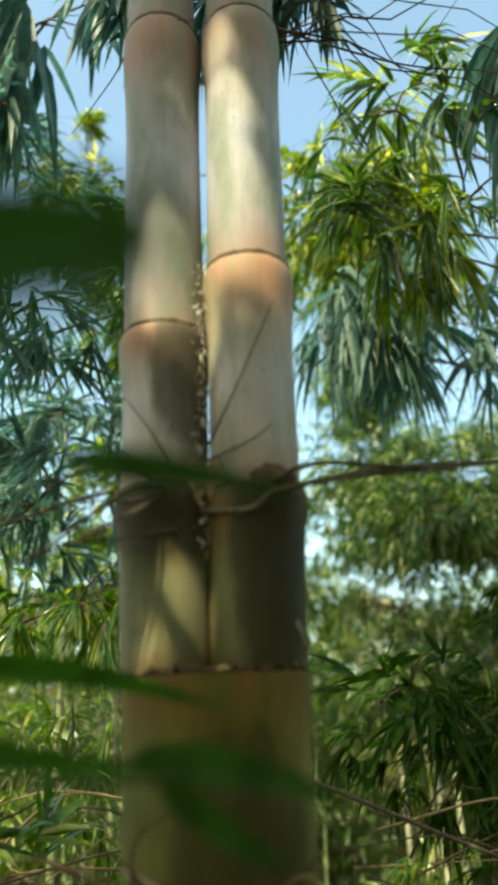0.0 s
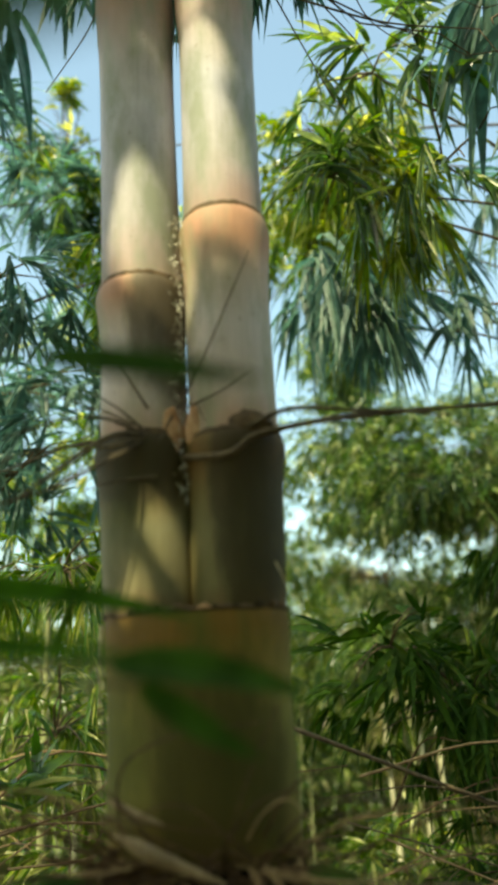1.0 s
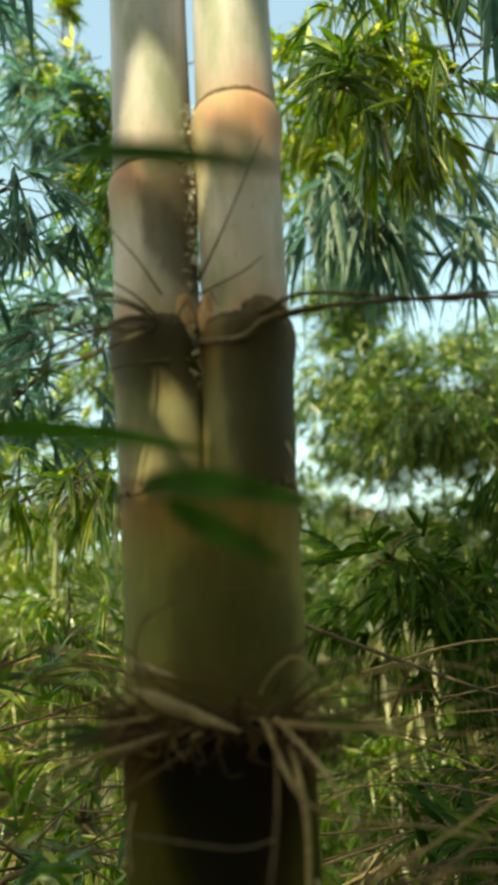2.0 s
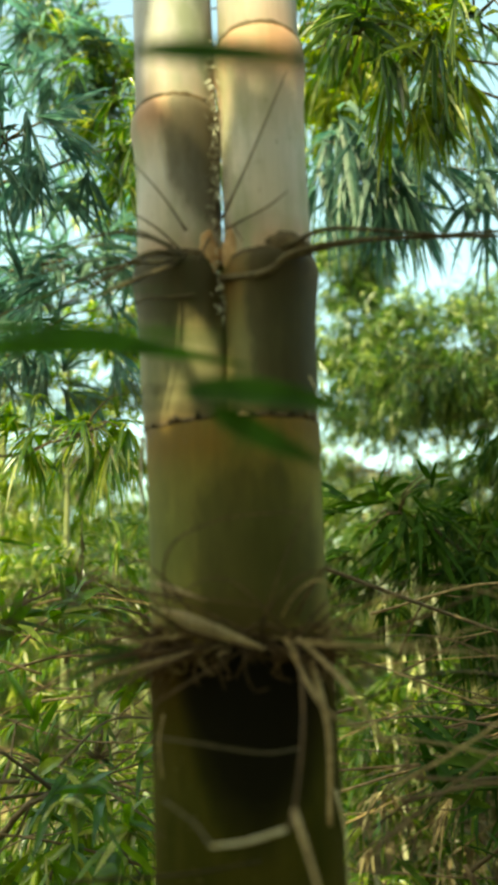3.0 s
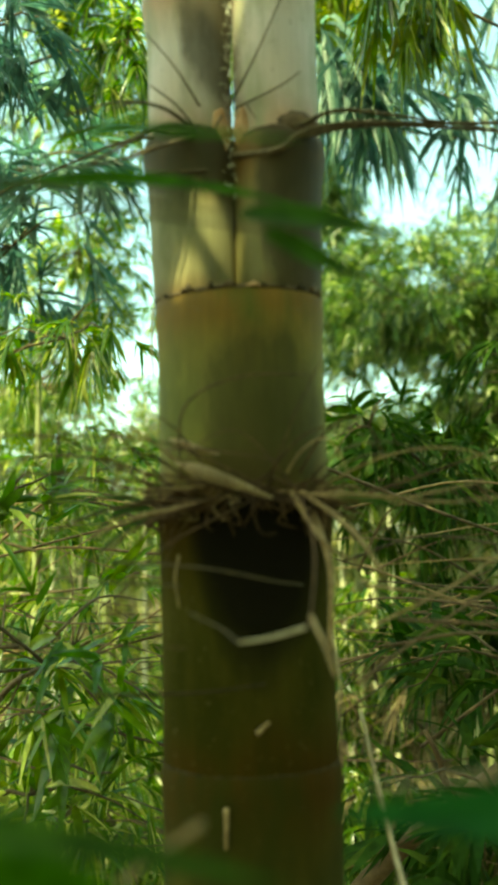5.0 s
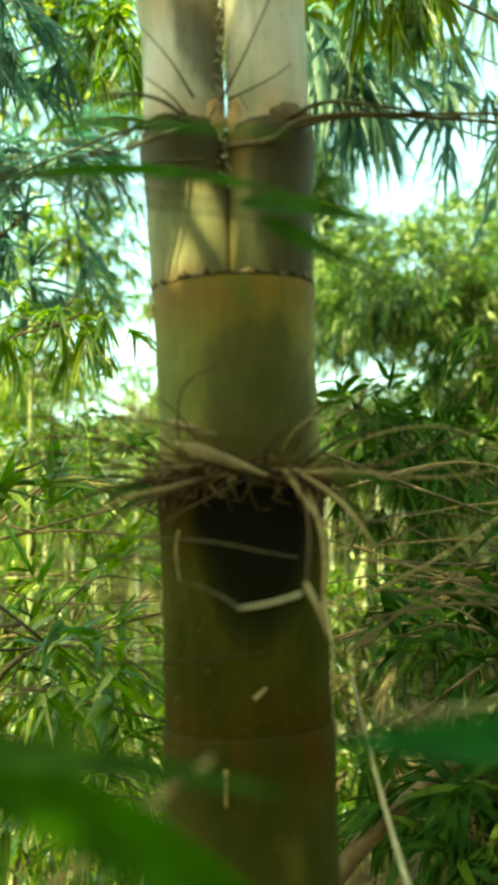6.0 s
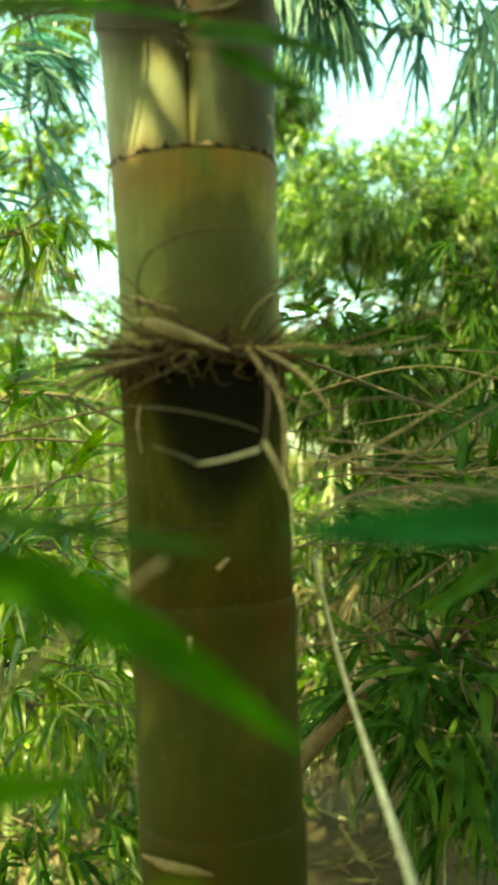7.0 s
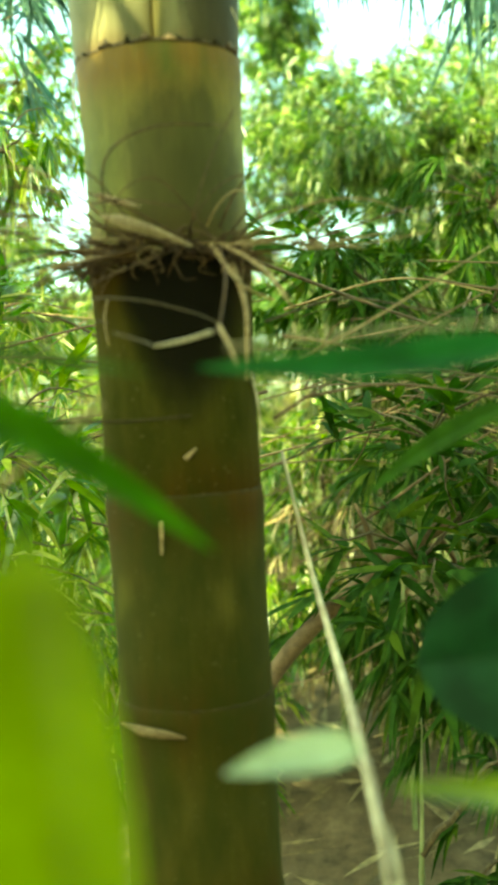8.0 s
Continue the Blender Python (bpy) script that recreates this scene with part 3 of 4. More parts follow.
twig(crown_twigs, [(0.20, 0.15, 2.535), (0.25, 0.2, 2.50), (0.28, 0.22, 2.43)], 0.0012, 0.0006, TWIG)
twig(crown_twigs, [(0.10, 0.01, 2.43), (0.22, 0.16, 2.62), (0.27, 0.2, 2.55), (0.33, 0.22, 2.50)], 0.0014, 0.0007, TWIG)
twig(crown_twigs, [(0.30, 0.22, 2.56), (0.36, 0.26, 2.68), (0.42, 0.3, 2.80)], 0.0012, 0.0006, TWIG)
twig(crown_twigs, [(-0.10, 0.0, 2.435), (-0.16, 0.1, 2.50), (-0.24, 0.15, 2.46)], 0.0014, 0.0007, TWIG)
twig(crown_twigs, [(-0.10, 0.0, 2.44), (-0.06, -0.045, 2.425), (0.0, -0.03, 2.43)], 0.0011, 0.0006, TWIG)
twig(crown_twigs, [(0.46, 0.3, 2.60), (0.52, 0.33, 2.52), (0.60, 0.35, 2.50)], 0.0011, 0.0006, TWIG)

rng = random.Random(63)
for k in range(9):
    p = Vector((0.095 + 0.03 * rng.random(), rng.uniform(-0.01, 0.06), 2.43 + rng.uniform(-0.02, 0.05)))
    head = Vector((rng.uniform(0.6, 1.0), rng.uniform(0.1, 0.5), rng.uniform(-0.25, 0.75))).normalized()
    pts = [p]
    for j in range(rng.randint(4, 6)):
        p = p + (head + Vector((rng.uniform(-0.3, 0.3), rng.uniform(-0.2, 0.2), (-1) ** j * rng.uniform(0.1, 0.55)))).normalized() * rng.uniform(0.05, 0.12)
        pts.append(p)
    bm = bmesh.new()
    tube(bm, pts, taper(pts, rng.uniform(0.0010, 0.0018), 0.0006), 5)
    part("twig", bm, TWIG, crown_twigs)

tuft = thing("dead_twig_tuft", "tuft of dry brown rootlets and twigs round the blackish node", "twigs", at=(0, -0.06, 1.428))
twig(tuft, [(0.060, -0.06, 1.425), (0.069, -0.15, 1.38), (0.064, -0.20, 1.332), (0.058, -0.22, 1.325)], 0.0014, 0.0007, ROOT)
twig(tuft, [(0.060, -0.218, 1.326), (0.036, -0.22, 1.320), (0.013, -0.22, 1.317)], 0.0017, 0.0010, STRAW)
twig(tuft, [(0.064, -0.20, 1.332), (0.073, -0.22, 1.314), (0.080, -0.23, 1.294)], 0.0024, 0.0012, TWIG_PALE)
twig(tuft, [(0.013, -0.22, 1.317), (-0.001, -0.20, 1.324), (-0.028, -0.18, 1.334)], 0.0009, 0.0005, TWIG)
twig(tuft, [(0.070, -0.05, 1.41), (0.083, -0.08, 1.36), (0.080, -0.085, 1.290)], 0.0036, 0.0019, TWIG_PALE)
twig(tuft, [(-0.052, -0.085, 1.375), (-0.054, -0.094, 1.355), (-0.050, -0.10, 1.329)], 0.0010, 0.0005, TWIG_PALE)
twig(tuft, [(0.025, -0.064, 1.435), (-0.029, -0.09, 1.463), (-0.075, -0.10, 1.478), (-0.181, -0.12, 1.485)], 0.0013, 0.0006, ROOT)
twig(tuft, [(0.052, -0.055, 1.436), (0.011, -0.10, 1.481), (-0.027, -0.10, 1.475), (-0.061, -0.06, 1.442)], 0.0010, 0.0005, ROOT)
twig(tuft, [(0.007, -0.065, 1.43), (-0.07, -0.10, 1.448), (-0.136, -0.13, 1.45), (-0.23, -0.15, 1.44)], 0.0014, 0.0007, ROOT)
twig(tuft, [(-0.015, -0.065, 1.428), (-0.078, -0.12, 1.402), (-0.124, -0.16, 1.364)], 0.0022, 0.0011, ROOT)
twig(tuft, [(-0.032, -0.06, 1.425), (-0.098, -0.10, 1.42), (-0.16, -0.14, 1.395)], 0.0022, 0.0011, ROOT)
twig(tuft, [(-0.019, -0.065, 1.425), (-0.088, -0.10, 1.409), (-0.12, -0.12, 1.394)], 0.0026, 0.0013, TWIG_PALE)
twig(tuft, [(0.017, -0.065, 1.425), (-0.065, -0.14, 1.376), (-0.091, -0.18, 1.317), (-0.036, -0.15, 1.303)], 0.0011, 0.0006, ROOT)
twig(tuft, [(0.061, -0.05, 1.428), (0.114, -0.08, 1.425), (0.203, -0.06, 1.415)], 0.0016, 0.0008, TWIG_PALE)
twig(tuft, [(0.071, -0.04, 1.424), (0.14, -0.05, 1.421), (0.235, -0.03, 1.436)], 0.0014, 0.0007, TWIG_PALE)
twig(tuft, [(0.078, -0.03, 1.42), (0.15, -0.01, 1.436), (0.27, 0.03, 1.475)], 0.0022, 0.0010, ROOT)
twig(tuft, [(0.060, -0.05, 1.43), (0.101, -0.10, 1.395), (0.128, -0.12, 1.353)], 0.0028, 0.0014, TWIG_PALE)
twig(tuft, [(0.050, -0.055, 1.43), (0.080, -0.10, 1.381), (0.110, -0.10, 1.364)], 0.0026, 0.0013, TWIG_PALE)
twig(tuft, [(-0.055, -0.05, 1.44), (-0.045, -0.09, 1.507), (0.005, -0.10, 1.532), (0.069, -0.08, 1.537)], 0.0012, 0.0006, ROOT)
twig(tuft, [(0.030, -0.062, 1.438), (0.039, -0.085, 1.456), (0.056, -0.10, 1.495), (0.083, -0.09, 1.549)], 0.0011, 0.0005, ROOT)
twig(tuft, [(-0.064, -0.07, 1.473), (-0.03, -0.088, 1.470), (0.0, -0.088, 1.465), (0.040, -0.080, 1.458)], 0.0013, 0.0006, ROOT)
twig(tuft, [(-0.121, -0.12, 1.261), (-0.04, -0.09, 1.256), (0.021, -0.066, 1.258)], 0.0018, 0.0012, RIM_DARK)
twig(tuft, [(-0.10, -0.13, 1.372), (-0.02, -0.15, 1.366), (0.035, -0.13, 1.353), (0.058, -0.08, 1.346)], 0.0011, 0.0007, TWIG)
twig(tuft, [(-0.14, -0.13, 1.358), (-0.09, -0.13, 1.354), (-0.045, -0.12, 1.350)], 0.0014, 0.0008, TWIG)
rng = random.Random(41)
for k in range(150):
    a = rng.uniform(-172, -8)
    ca, sa = math.cos(radians(a)), math.sin(radians(a))
    foot = (0.085 * ca, 0.057 * sa, 1.428 + rng.uniform(-0.010, 0.008))
    ln = rng.uniform(0.008, 0.030)
    p1 = (foot[0] + ca * ln * 0.6 + rng.uniform(-0.016, 0.016), foot[1] + sa * ln * 0.6, foot[2] + rng.uniform(-0.010, 0.014))
    p2 = (p1[0] + rng.uniform(-0.020, 0.020), p1[1] + sa * ln * 0.35, p1[2] - rng.uniform(-0.006, 0.020))
    p3 = (p2[0] + rng.uniform(-0.018, 0.018), p2[1] + rng.uniform(-0.01, 0.008), p2[2] + rng.uniform(-0.018, 0.008))
    twig(tuft, [foot, p1, p2, p3] if k % 3 else [foot, p1, p2], rng.uniform(0.0006, 0.0016), 0.0004, ROOT if rng.random() < 0.85 else TWIG_PALE, "rootlet")
# a skirt of dark fibres flaring out and down
for k in range(60):
    a = radians(rng.uniform(-178, -112) if k % 3 else rng.uniform(-50, -4))
    ca, sa = math.cos(a), math.sin(a)
    foot = Vector((0.084 * ca, 0.057 * sa, 1.424 + rng.uniform(-0.010, 0.004)))
    out = Vector((ca * rng.uniform(0.7, 1.1), sa * rng.uniform(0.3, 0.9), -rng.uniform(0.15, 0.85))) * rng.uniform(0.025, 0.075)
    twig(tuft, [foot, foot + out * 0.5 + Vector((0, -0.004, 0.006)), foot + out], rng.uniform(0.0007, 0.0015), 0.0004, ROOT, "rootlet")

rng = random.Random(77)
for k in range(24):
    side = -1 if k < 15 else 1
    a = radians(rng.uniform(-165, -110) if side < 0 else rng.uniform(-60, -12))
    ca, sa = math.cos(a), math.sin(a)
    ln, rise = rng.uniform(0.10, 0.30) if side < 0 else rng.uniform(0.07, 0.22), rng.uniform(-0.015, 0.055)
    foot = Vector((0.084 * ca * rng.uniform(0.4, 1.0), 0.057 * sa - 0.004, 1.430 + rng.uniform(-0.008, 0.010)))
    run = Vector((side * rng.uniform(0.75, 1.0), -rng.uniform(0.0, 0.35), 0)) * ln
    twig(tuft, [foot, foot + run * 0.35 + Vector((0, -0.02, rise)), foot + run * 0.7 + Vector((0, -0.02, rise * 1.2)), foot + run + Vector((0, -0.01, rise * rng.uniform(-0.4, 1.1)))],
         rng.uniform(0.0009, 0.0016), 0.0005, rng.choice([ROOT, ROOT, TWIG, TWIG_PALE]))
for base, tip, wide in (((-0.082, -0.05, 1.418), (-0.150, -0.10, 1.392), 0.011), ((-0.085, -0.05, 1.424), (-0.165, -0.09, 1.420), 0.010), ((-0.080, -0.05, 1.412), (-0.128, -0.10, 1.372), 0.010),
                        ((-0.086, -0.04, 1.420), (-0.175, -0.06, 1.400), 0.012), ((0.088, -0.04, 1.424), (0.150, -0.07, 1.410), 0.011)):
    bm = bmesh.new()
    big_leaf(bm, base, tip, wide, (0, -0.7, 0.8), -0.08, 0.6, n=10)
    part("leaf", bm, LEAF_DEEP, tuft, "narrow green leaf darkened for shade")


def build_sheath(pts, width, parent, label, mat=SHEATH):
    """A dried culm sheath: a tapering curled shell."""
    bm = bmesh.new()
    way = smooth_path(pts, 6)
    rows, n = [], len(way)
    for i, p in enumerate(way):
        s = i / (n - 1)
        w = width * (0.45 + 0.55 * math.sin(math.pi * (0.15 + 0.7 * s))) * (1 - 0.75 * s ** 3) * min(1.0, 0.3 + 2.4 * s)
        rows.append([bm.verts.new(p + Vector((0.12 * w * math.sin(k), -0.35 * w * math.cos(k * 1.2), 0.5 * w * math.sin(k)))) for k in (-1.35, -0.9, -0.45, 0, 0.45, 0.9, 1.35)])
    for lo, hi in zip(rows, rows[1:]):
        for k in range(6):
            bm.faces.new((lo[k], lo[k + 1], hi[k + 1], hi[k]))
    bmesh.ops.solidify(bm, geom=bm.faces[:], thickness=0.0012)
    return part("sheath", bm, mat, parent, label)


build_sheath([(-0.056, -0.072, 1.460), (-0.030, -0.082, 1.450), (0.000, -0.084, 1.438), (0.034, -0.078, 1.424)], 0.0135, tuft, "pale dry culm sheath")
build_sheath([(-0.064, -0.062, 1.484), (-0.046, -0.070, 1.476), (-0.015, -0.074, 1.466)], 0.009, tuft, "pale dry sheath shred")


build_sheath([(-0.078, -0.036, 0.930), (-0.052, -0.052, 0.927), (-0.024, -0.062, 0.926), (-0.004, -0.066, 0.924)], 0.012, great, "brown strip of old sheath under a node", TWIG_PALE)

# ragged teeth of the old sheath standing on the ring under the fork
rng = random.Random(19)
for k in range(13):
    a = radians(-165 + 12.2 * k + rng.uniform(-4, 4))
    p = Vector((0.001 + 0.0885 * math.cos(a), 0.0594 * math.sin(a), 1.632))
    out, run = Vector((math.cos(a), 0.7 * math.sin(a), 0)), Vector((-math.sin(a), 0.7 * math.cos(a), 0))
    w, h = rng.uniform(0.003, 0.008), rng.uniform(0.003, 0.009)
    bm = bmesh.new()
    foot = [bm.verts.new(p + run * (w * u) + out * (0.0022 * v)) for u, v in ((-1, -0.6), (1, -0.6), (1, 0.6), (-1, 0.6))]
    tip = bm.verts.new(p + run * rng.uniform(-0.003, 0.003) + out * 0.002 + Vector((0, 0, h)))
    bm.faces.new(foot[::-1])
    for i in range(4):
        bm.faces.new((foot[i], foot[(i + 1) % 4], tip))
    part("sheath_tooth", bm, rng.choice([RIM, RIM_DARK, BUD]), great)


# ---------- bamboo round about ----------
def bamboo_plant(seed, foot, top, radius, clouds, mat, label, culm_mat=None, group="bamboo round about", fine=False, gaps=False, down=0.5, spread=0.95, slim=0.085, fan=11, droop=0.5):
    """A culm from foot to top with its node rings, a branch to each cloud of leaves, and the foliage."""
    rng, rr = np.random.default_rng(seed), random.Random(seed)
    plant = thing("bamboo_plant", label, "bamboo", group, at=(foot[0], foot[1], ground_z(*foot)))
    a, b = Vector((foot[0], foot[1], ground_z(*foot) - 0.03)), Vector(top)
    n = max(4, int((b - a).length / 0.32))
    bm = bmesh.new()
    pts, rad = [], []
    for i in range(n + 1):
        p = a.lerp(b, i / n)
        r = radius * (1 - 0.85 * (i / n) ** 1.5)
        for dz, k in ((-0.012, 1.0), (0.0, 1.22), (0.012, 1.0)):
            pts.append(p + Vector((0, 0, dz)))
            rad.append(r * k)
    tube(bm, pts, rad, 10)
    part("culm", bm, culm_mat or STEM, plant)
    for cx, cy, cz, rx, ry, rz, count, leaf in clouds:
        s = min(1.0, max(0.15, (cz - 0.2 - a.z) / max(0.3, b.z - a.z)))
        bm = bmesh.new()
        stout = 0.3 if gaps else 1.0
        tube(bm, bend(a.lerp(b, s), (cx, cy, cz), -0.05, 0.02, 9, rr), [(0.008 - 0.0007 * i) * stout for i in range(9)], 6)
        for _ in range(min(40, max(4, count // 6))):
            q = Vector(rng.normal(0, 1, 3)).normalized()
            tip = Vector((cx + q.x * rx * 0.9, cy + q.y * ry * 0.9, cz + q.z * rz * 0.9))
            way = bend((cx, cy, cz), tip, -0.02, 0.012, 5, rr)
            if not (gaps and in_gap(way)):
                tube(bm, way, [0.0032, 0.0028, 0.0024, 0.0018, 0.0012], 4)
        branch = part("branch", bm, TWIG, plant)
        leaves = leaf_cloud(rng, (cx, cy, cz), (rx, ry, rz), count, leaf, fan, droop, down, slim, spread) if fine else leaf_cloud(rng, (cx, cy, cz), (rx, ry, rz), count, leaf)
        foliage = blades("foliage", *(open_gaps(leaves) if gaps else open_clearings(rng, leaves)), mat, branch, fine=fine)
        tagged(foliage, kind="stuff")
    return plant


DROOPY = "bamboo with long drooping deep green leaves"
SUNNY = "bamboo with sunlit yellow-green foliage"
SMALL = "leafy bamboo with small green leaves"
YOUNG = "young bamboo with spreading green leaves"
TALL = "unseen tall bamboo added for shade, with dense green leaves"
GROVE = "bamboo in the grove behind, full of green leaves"

# long-leaved branches close behind the great bamboo
bamboo_plant(11, (1.35, 1.5), (1.2, 1.4, 4.2), 0.03, [(0.32, 0.66, 2.90, 0.22, 0.2, 0.13, 22, 0.17), (0.44, 0.66, 2.62, 0.20, 0.25, 0.20, 16, 0.16), (0.20, 0.70, 2.66, 0.13, 0.2, 0.16, 20, 0.16), (0.80, 0.7, 2.78, 0.22, 0.25, 0.46, 11, 0.18)], LEAF_BUSH, DROOPY, fine=True, slim=0.062)
bamboo_plant(26, (1.35, 1.2), (1.25, 1.0, 3.2), 0.015, [(0.34, 0.80, 2.66, 0.12, 0.12, 0.22, 34, 0.13)], LEAF_YELLOW, SUNNY, fine=True, down=1.0)
bamboo_plant(21, (1.6, 1.9), (1.4, 1.7, 4.0), 0.025, [(0.21, 1.3, 2.74, 0.20, 0.2, 0.12, 20, 0.25), (0.51, 1.3, 2.80, 0.33, 0.3, 0.27, 15, 0.25), (0.84, 1.3, 2.60, 0.26, 0.3, 0.33, 11, 0.25), (0.30, 1.3, 2.58, 0.18, 0.2, 0.10, 14, 0.22), (0.62, 1.3, 2.55, 0.16, 0.2, 0.10, 9, 0.22)], LEAF_DARK, DROOPY, fine=True, down=1.5, slim=0.066)
bamboo_plant(22, (1.1, 0.7), (0.8, 0.6, 3.6), 0.02, [(0.57, 0.48, 2.82, 0.07, 0.1, 0.15, 4, 0.25), (0.64, 0.46, 2.55, 0.08, 0.1, 0.12, 4, 0.25)], LEAF_DARK, "bamboo with broad hanging leaves, haze blue painted in", fine=True, down=2.2, spread=0.6, slim=0.085, fan=8)
bamboo_plant(15, (-1.5, 1.3), (-1.3, 1.2, 4.0), 0.03, [(-0.74, 0.62, 2.95, 0.24, 0.3, 0.38, 16, 0.18), (-0.80, 1.3, 2.50, 0.36, 0.3, 0.24, 60, 0.21), (-0.56, 0.6, 2.44, 0.20, 0.2, 0.14, 36, 0.15), (-0.62, 0.9, 2.10, 0.24, 0.25, 0.20, 34, 0.17), (-0.73, 1.3, 3.21, 0.20, 0.2, 0.14, 44, 0.16), (-0.95, 1.5, 3.67, 0.12, 0.2, 0.14, 12, 0.18)], LEAF_DARK, DROOPY, fine=True, slim=0.064, fan=12, droop=0.3)
bamboo_plant(23, (-1.1, 0.8), (-0.8, 0.6, 3.7), 0.02, [(-0.50, 0.50, 3.18, 0.13, 0.12, 0.12, 5, 0.28), (-0.56, 0.48, 2.92, 0.10, 0.12, 0.14, 4, 0.26), (-0.36, 0.50, 3.22, 0.08, 0.1, 0.06, 4, 0.18)], LEAF_DARK, "bamboo with broad hanging leaves, haze blue painted in", fine=True, down=2.0, spread=0.5, slim=0.13, fan=6)
bamboo_plant(19, (-1.2, 0.9), (-1.0, 0.9, 3.0), 0.022, [(-0.32, 0.85, 2.58, 0.12, 0.2, 0.16, 40, 0.09), (-0.44, 0.75, 1.82, 0.22, 0.25, 0.10, 44, 0.09)], LEAF, SMALL, fine=True)
bamboo_plant(24, (0.0, 0.3), (0.0, 0.2, 3.1), 0.010, [(-0.16, 0.15, 2.72, 0.05, 0.05, 0.04, 9, 0.12), (-0.01, 0.13, 2.60, 0.02, 0.03, 0.08, 8, 0.11), (0.13, 0.15, 2.66, 0.05, 0.05, 0.06, 12, 0.12)], LEAF_DARK, "slender bamboo with small drooping leaf tufts", fine=True, down=1.3)
bamboo_plant(25, (1.7, 1.9), (1.6, 1.7, 3.6), 0.02, [(0.24, 1.5, 3.34, 0.26, 0.3, 0.34, 330, 0.12), (-0.80, 1.6, 3.66, 0.16, 0.2, 0.36, 150, 0.10)], LEAF_YELLOW, SUNNY)

# sunlit foliage farther off
bamboo_plant(12, (-0.50, 3.4), (-0.45, 3.2, 3.4), 0.03, [(0.20, 2.3, 3.60, 0.5, 0.5, 0.55, 260, 0.17), (-0.75, 2.3, 3.5, 0.5, 0.5, 0.6, 260, 0.15), (-0.9, 2.4, 2.7, 0.45, 0.4, 0.35, 220, 0.12)], LEAF, SUNNY)
bamboo_plant(13, (1.6, 4.6), (1.5, 4.5, 2.3), 0.025, [(0.24, 4.1, 3.62, 0.30, 0.5, 0.34, 700, 0.13), (0.30, 4.1, 3.12, 0.7, 0.6, 0.42, 1100, 0.13), (1.2, 4.1, 3.1, 0.7, 0.6, 0.5, 1200, 0.13), (2.2, 4.1, 3.2, 0.7, 0.6, 0.6, 800, 0.13)], LEAF_BUSH, SMALL)
bamboo_plant(14, (1.0, 3.0), (0.95, 2.9, 2.1), 0.02, [(0.62, 2.6, 2.40, 0.5, 0.4, 0.24, 850, 0.10), (1.25, 2.6, 2.25, 0.5, 0.4, 0.4, 800, 0.10), (0.95, 2.5, 1.9, 0.4, 0.3, 0.25, 380, 0.10), (0.40, 2.9, 1.72, 0.4, 0.3, 0.14, 260, 0.10)], LEAF_BUSH, SMALL)
bamboo_plant(16, (-1.7, 2.8), (-1.6, 2.7, 3.3), 0.03, [(-1.05, 2.0, 1.98, 0.6, 0.4, 0.26, 250, 0.09), (-1.0, 2.0, 1.45, 0.65, 0.5, 0.32, 300, 0.10), (-1.7, 2.4, 2.3, 0.45, 0.4, 0.6, 140, 0.11)], LEAF, SMALL)
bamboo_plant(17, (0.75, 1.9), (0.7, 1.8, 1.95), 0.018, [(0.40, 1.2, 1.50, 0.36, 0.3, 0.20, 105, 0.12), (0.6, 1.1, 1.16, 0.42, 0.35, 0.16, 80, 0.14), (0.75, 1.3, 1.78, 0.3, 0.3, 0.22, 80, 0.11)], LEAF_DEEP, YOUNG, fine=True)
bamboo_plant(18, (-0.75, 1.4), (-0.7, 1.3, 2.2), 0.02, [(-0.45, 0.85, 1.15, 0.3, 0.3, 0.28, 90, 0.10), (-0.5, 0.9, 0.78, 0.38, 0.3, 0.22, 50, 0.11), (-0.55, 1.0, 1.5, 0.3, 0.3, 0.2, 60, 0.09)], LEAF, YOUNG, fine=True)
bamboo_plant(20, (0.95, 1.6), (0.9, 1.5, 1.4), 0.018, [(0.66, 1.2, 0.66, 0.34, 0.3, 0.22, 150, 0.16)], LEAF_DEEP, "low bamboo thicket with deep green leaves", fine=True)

far_rng = random.Random(5)
for k in range(20):
    x = -6.2 + 0.64 * k + far_rng.uniform(-0.3, 0.3)
    y = far_rng.uniform(4.8, 7.5)
    tall = far_rng.uniform(1.8, 2.6)
    heights = (0.35, 0.8, 1.25, 1.7, 2.15, 2.65) + ((3.2,) if x > 0.6 else ())
    clouds = [(x + far_rng.uniform(-0.4, 0.4), y + far_rng.uniform(-0.5, 0.5), z, 0.75, 0.6, 0.36, 330 if z < 2 else 280, 0.14) for z in heights]
    bamboo_plant(100 + k, (x, y), (x + far_rng.uniform(-0.3, 0.3), y, tall), 0.03, clouds, far_rng.choice([LEAF_BUSH, LEAF_STRAW, LEAF]), GROVE)
for k in range(13):
    x = -11 + 1.8 * k + far_rng.uniform(-0.5, 0.5)
    y = far_rng.uniform(9.0, 12.5)
    clouds = [(x + far_rng.uniform(-0.8, 0.8), y, z, 1.5, 0.8, 0.65, 240, 0.28) for z in (0.5, 1.3, 2.1, 2.9)]
    bamboo_plant(150 + k, (x, y), (x, y, 3.2), 0.04, clouds, far_rng.choice([LEAF, LEAF_BUSH, LEAF_STRAW]), GROVE)
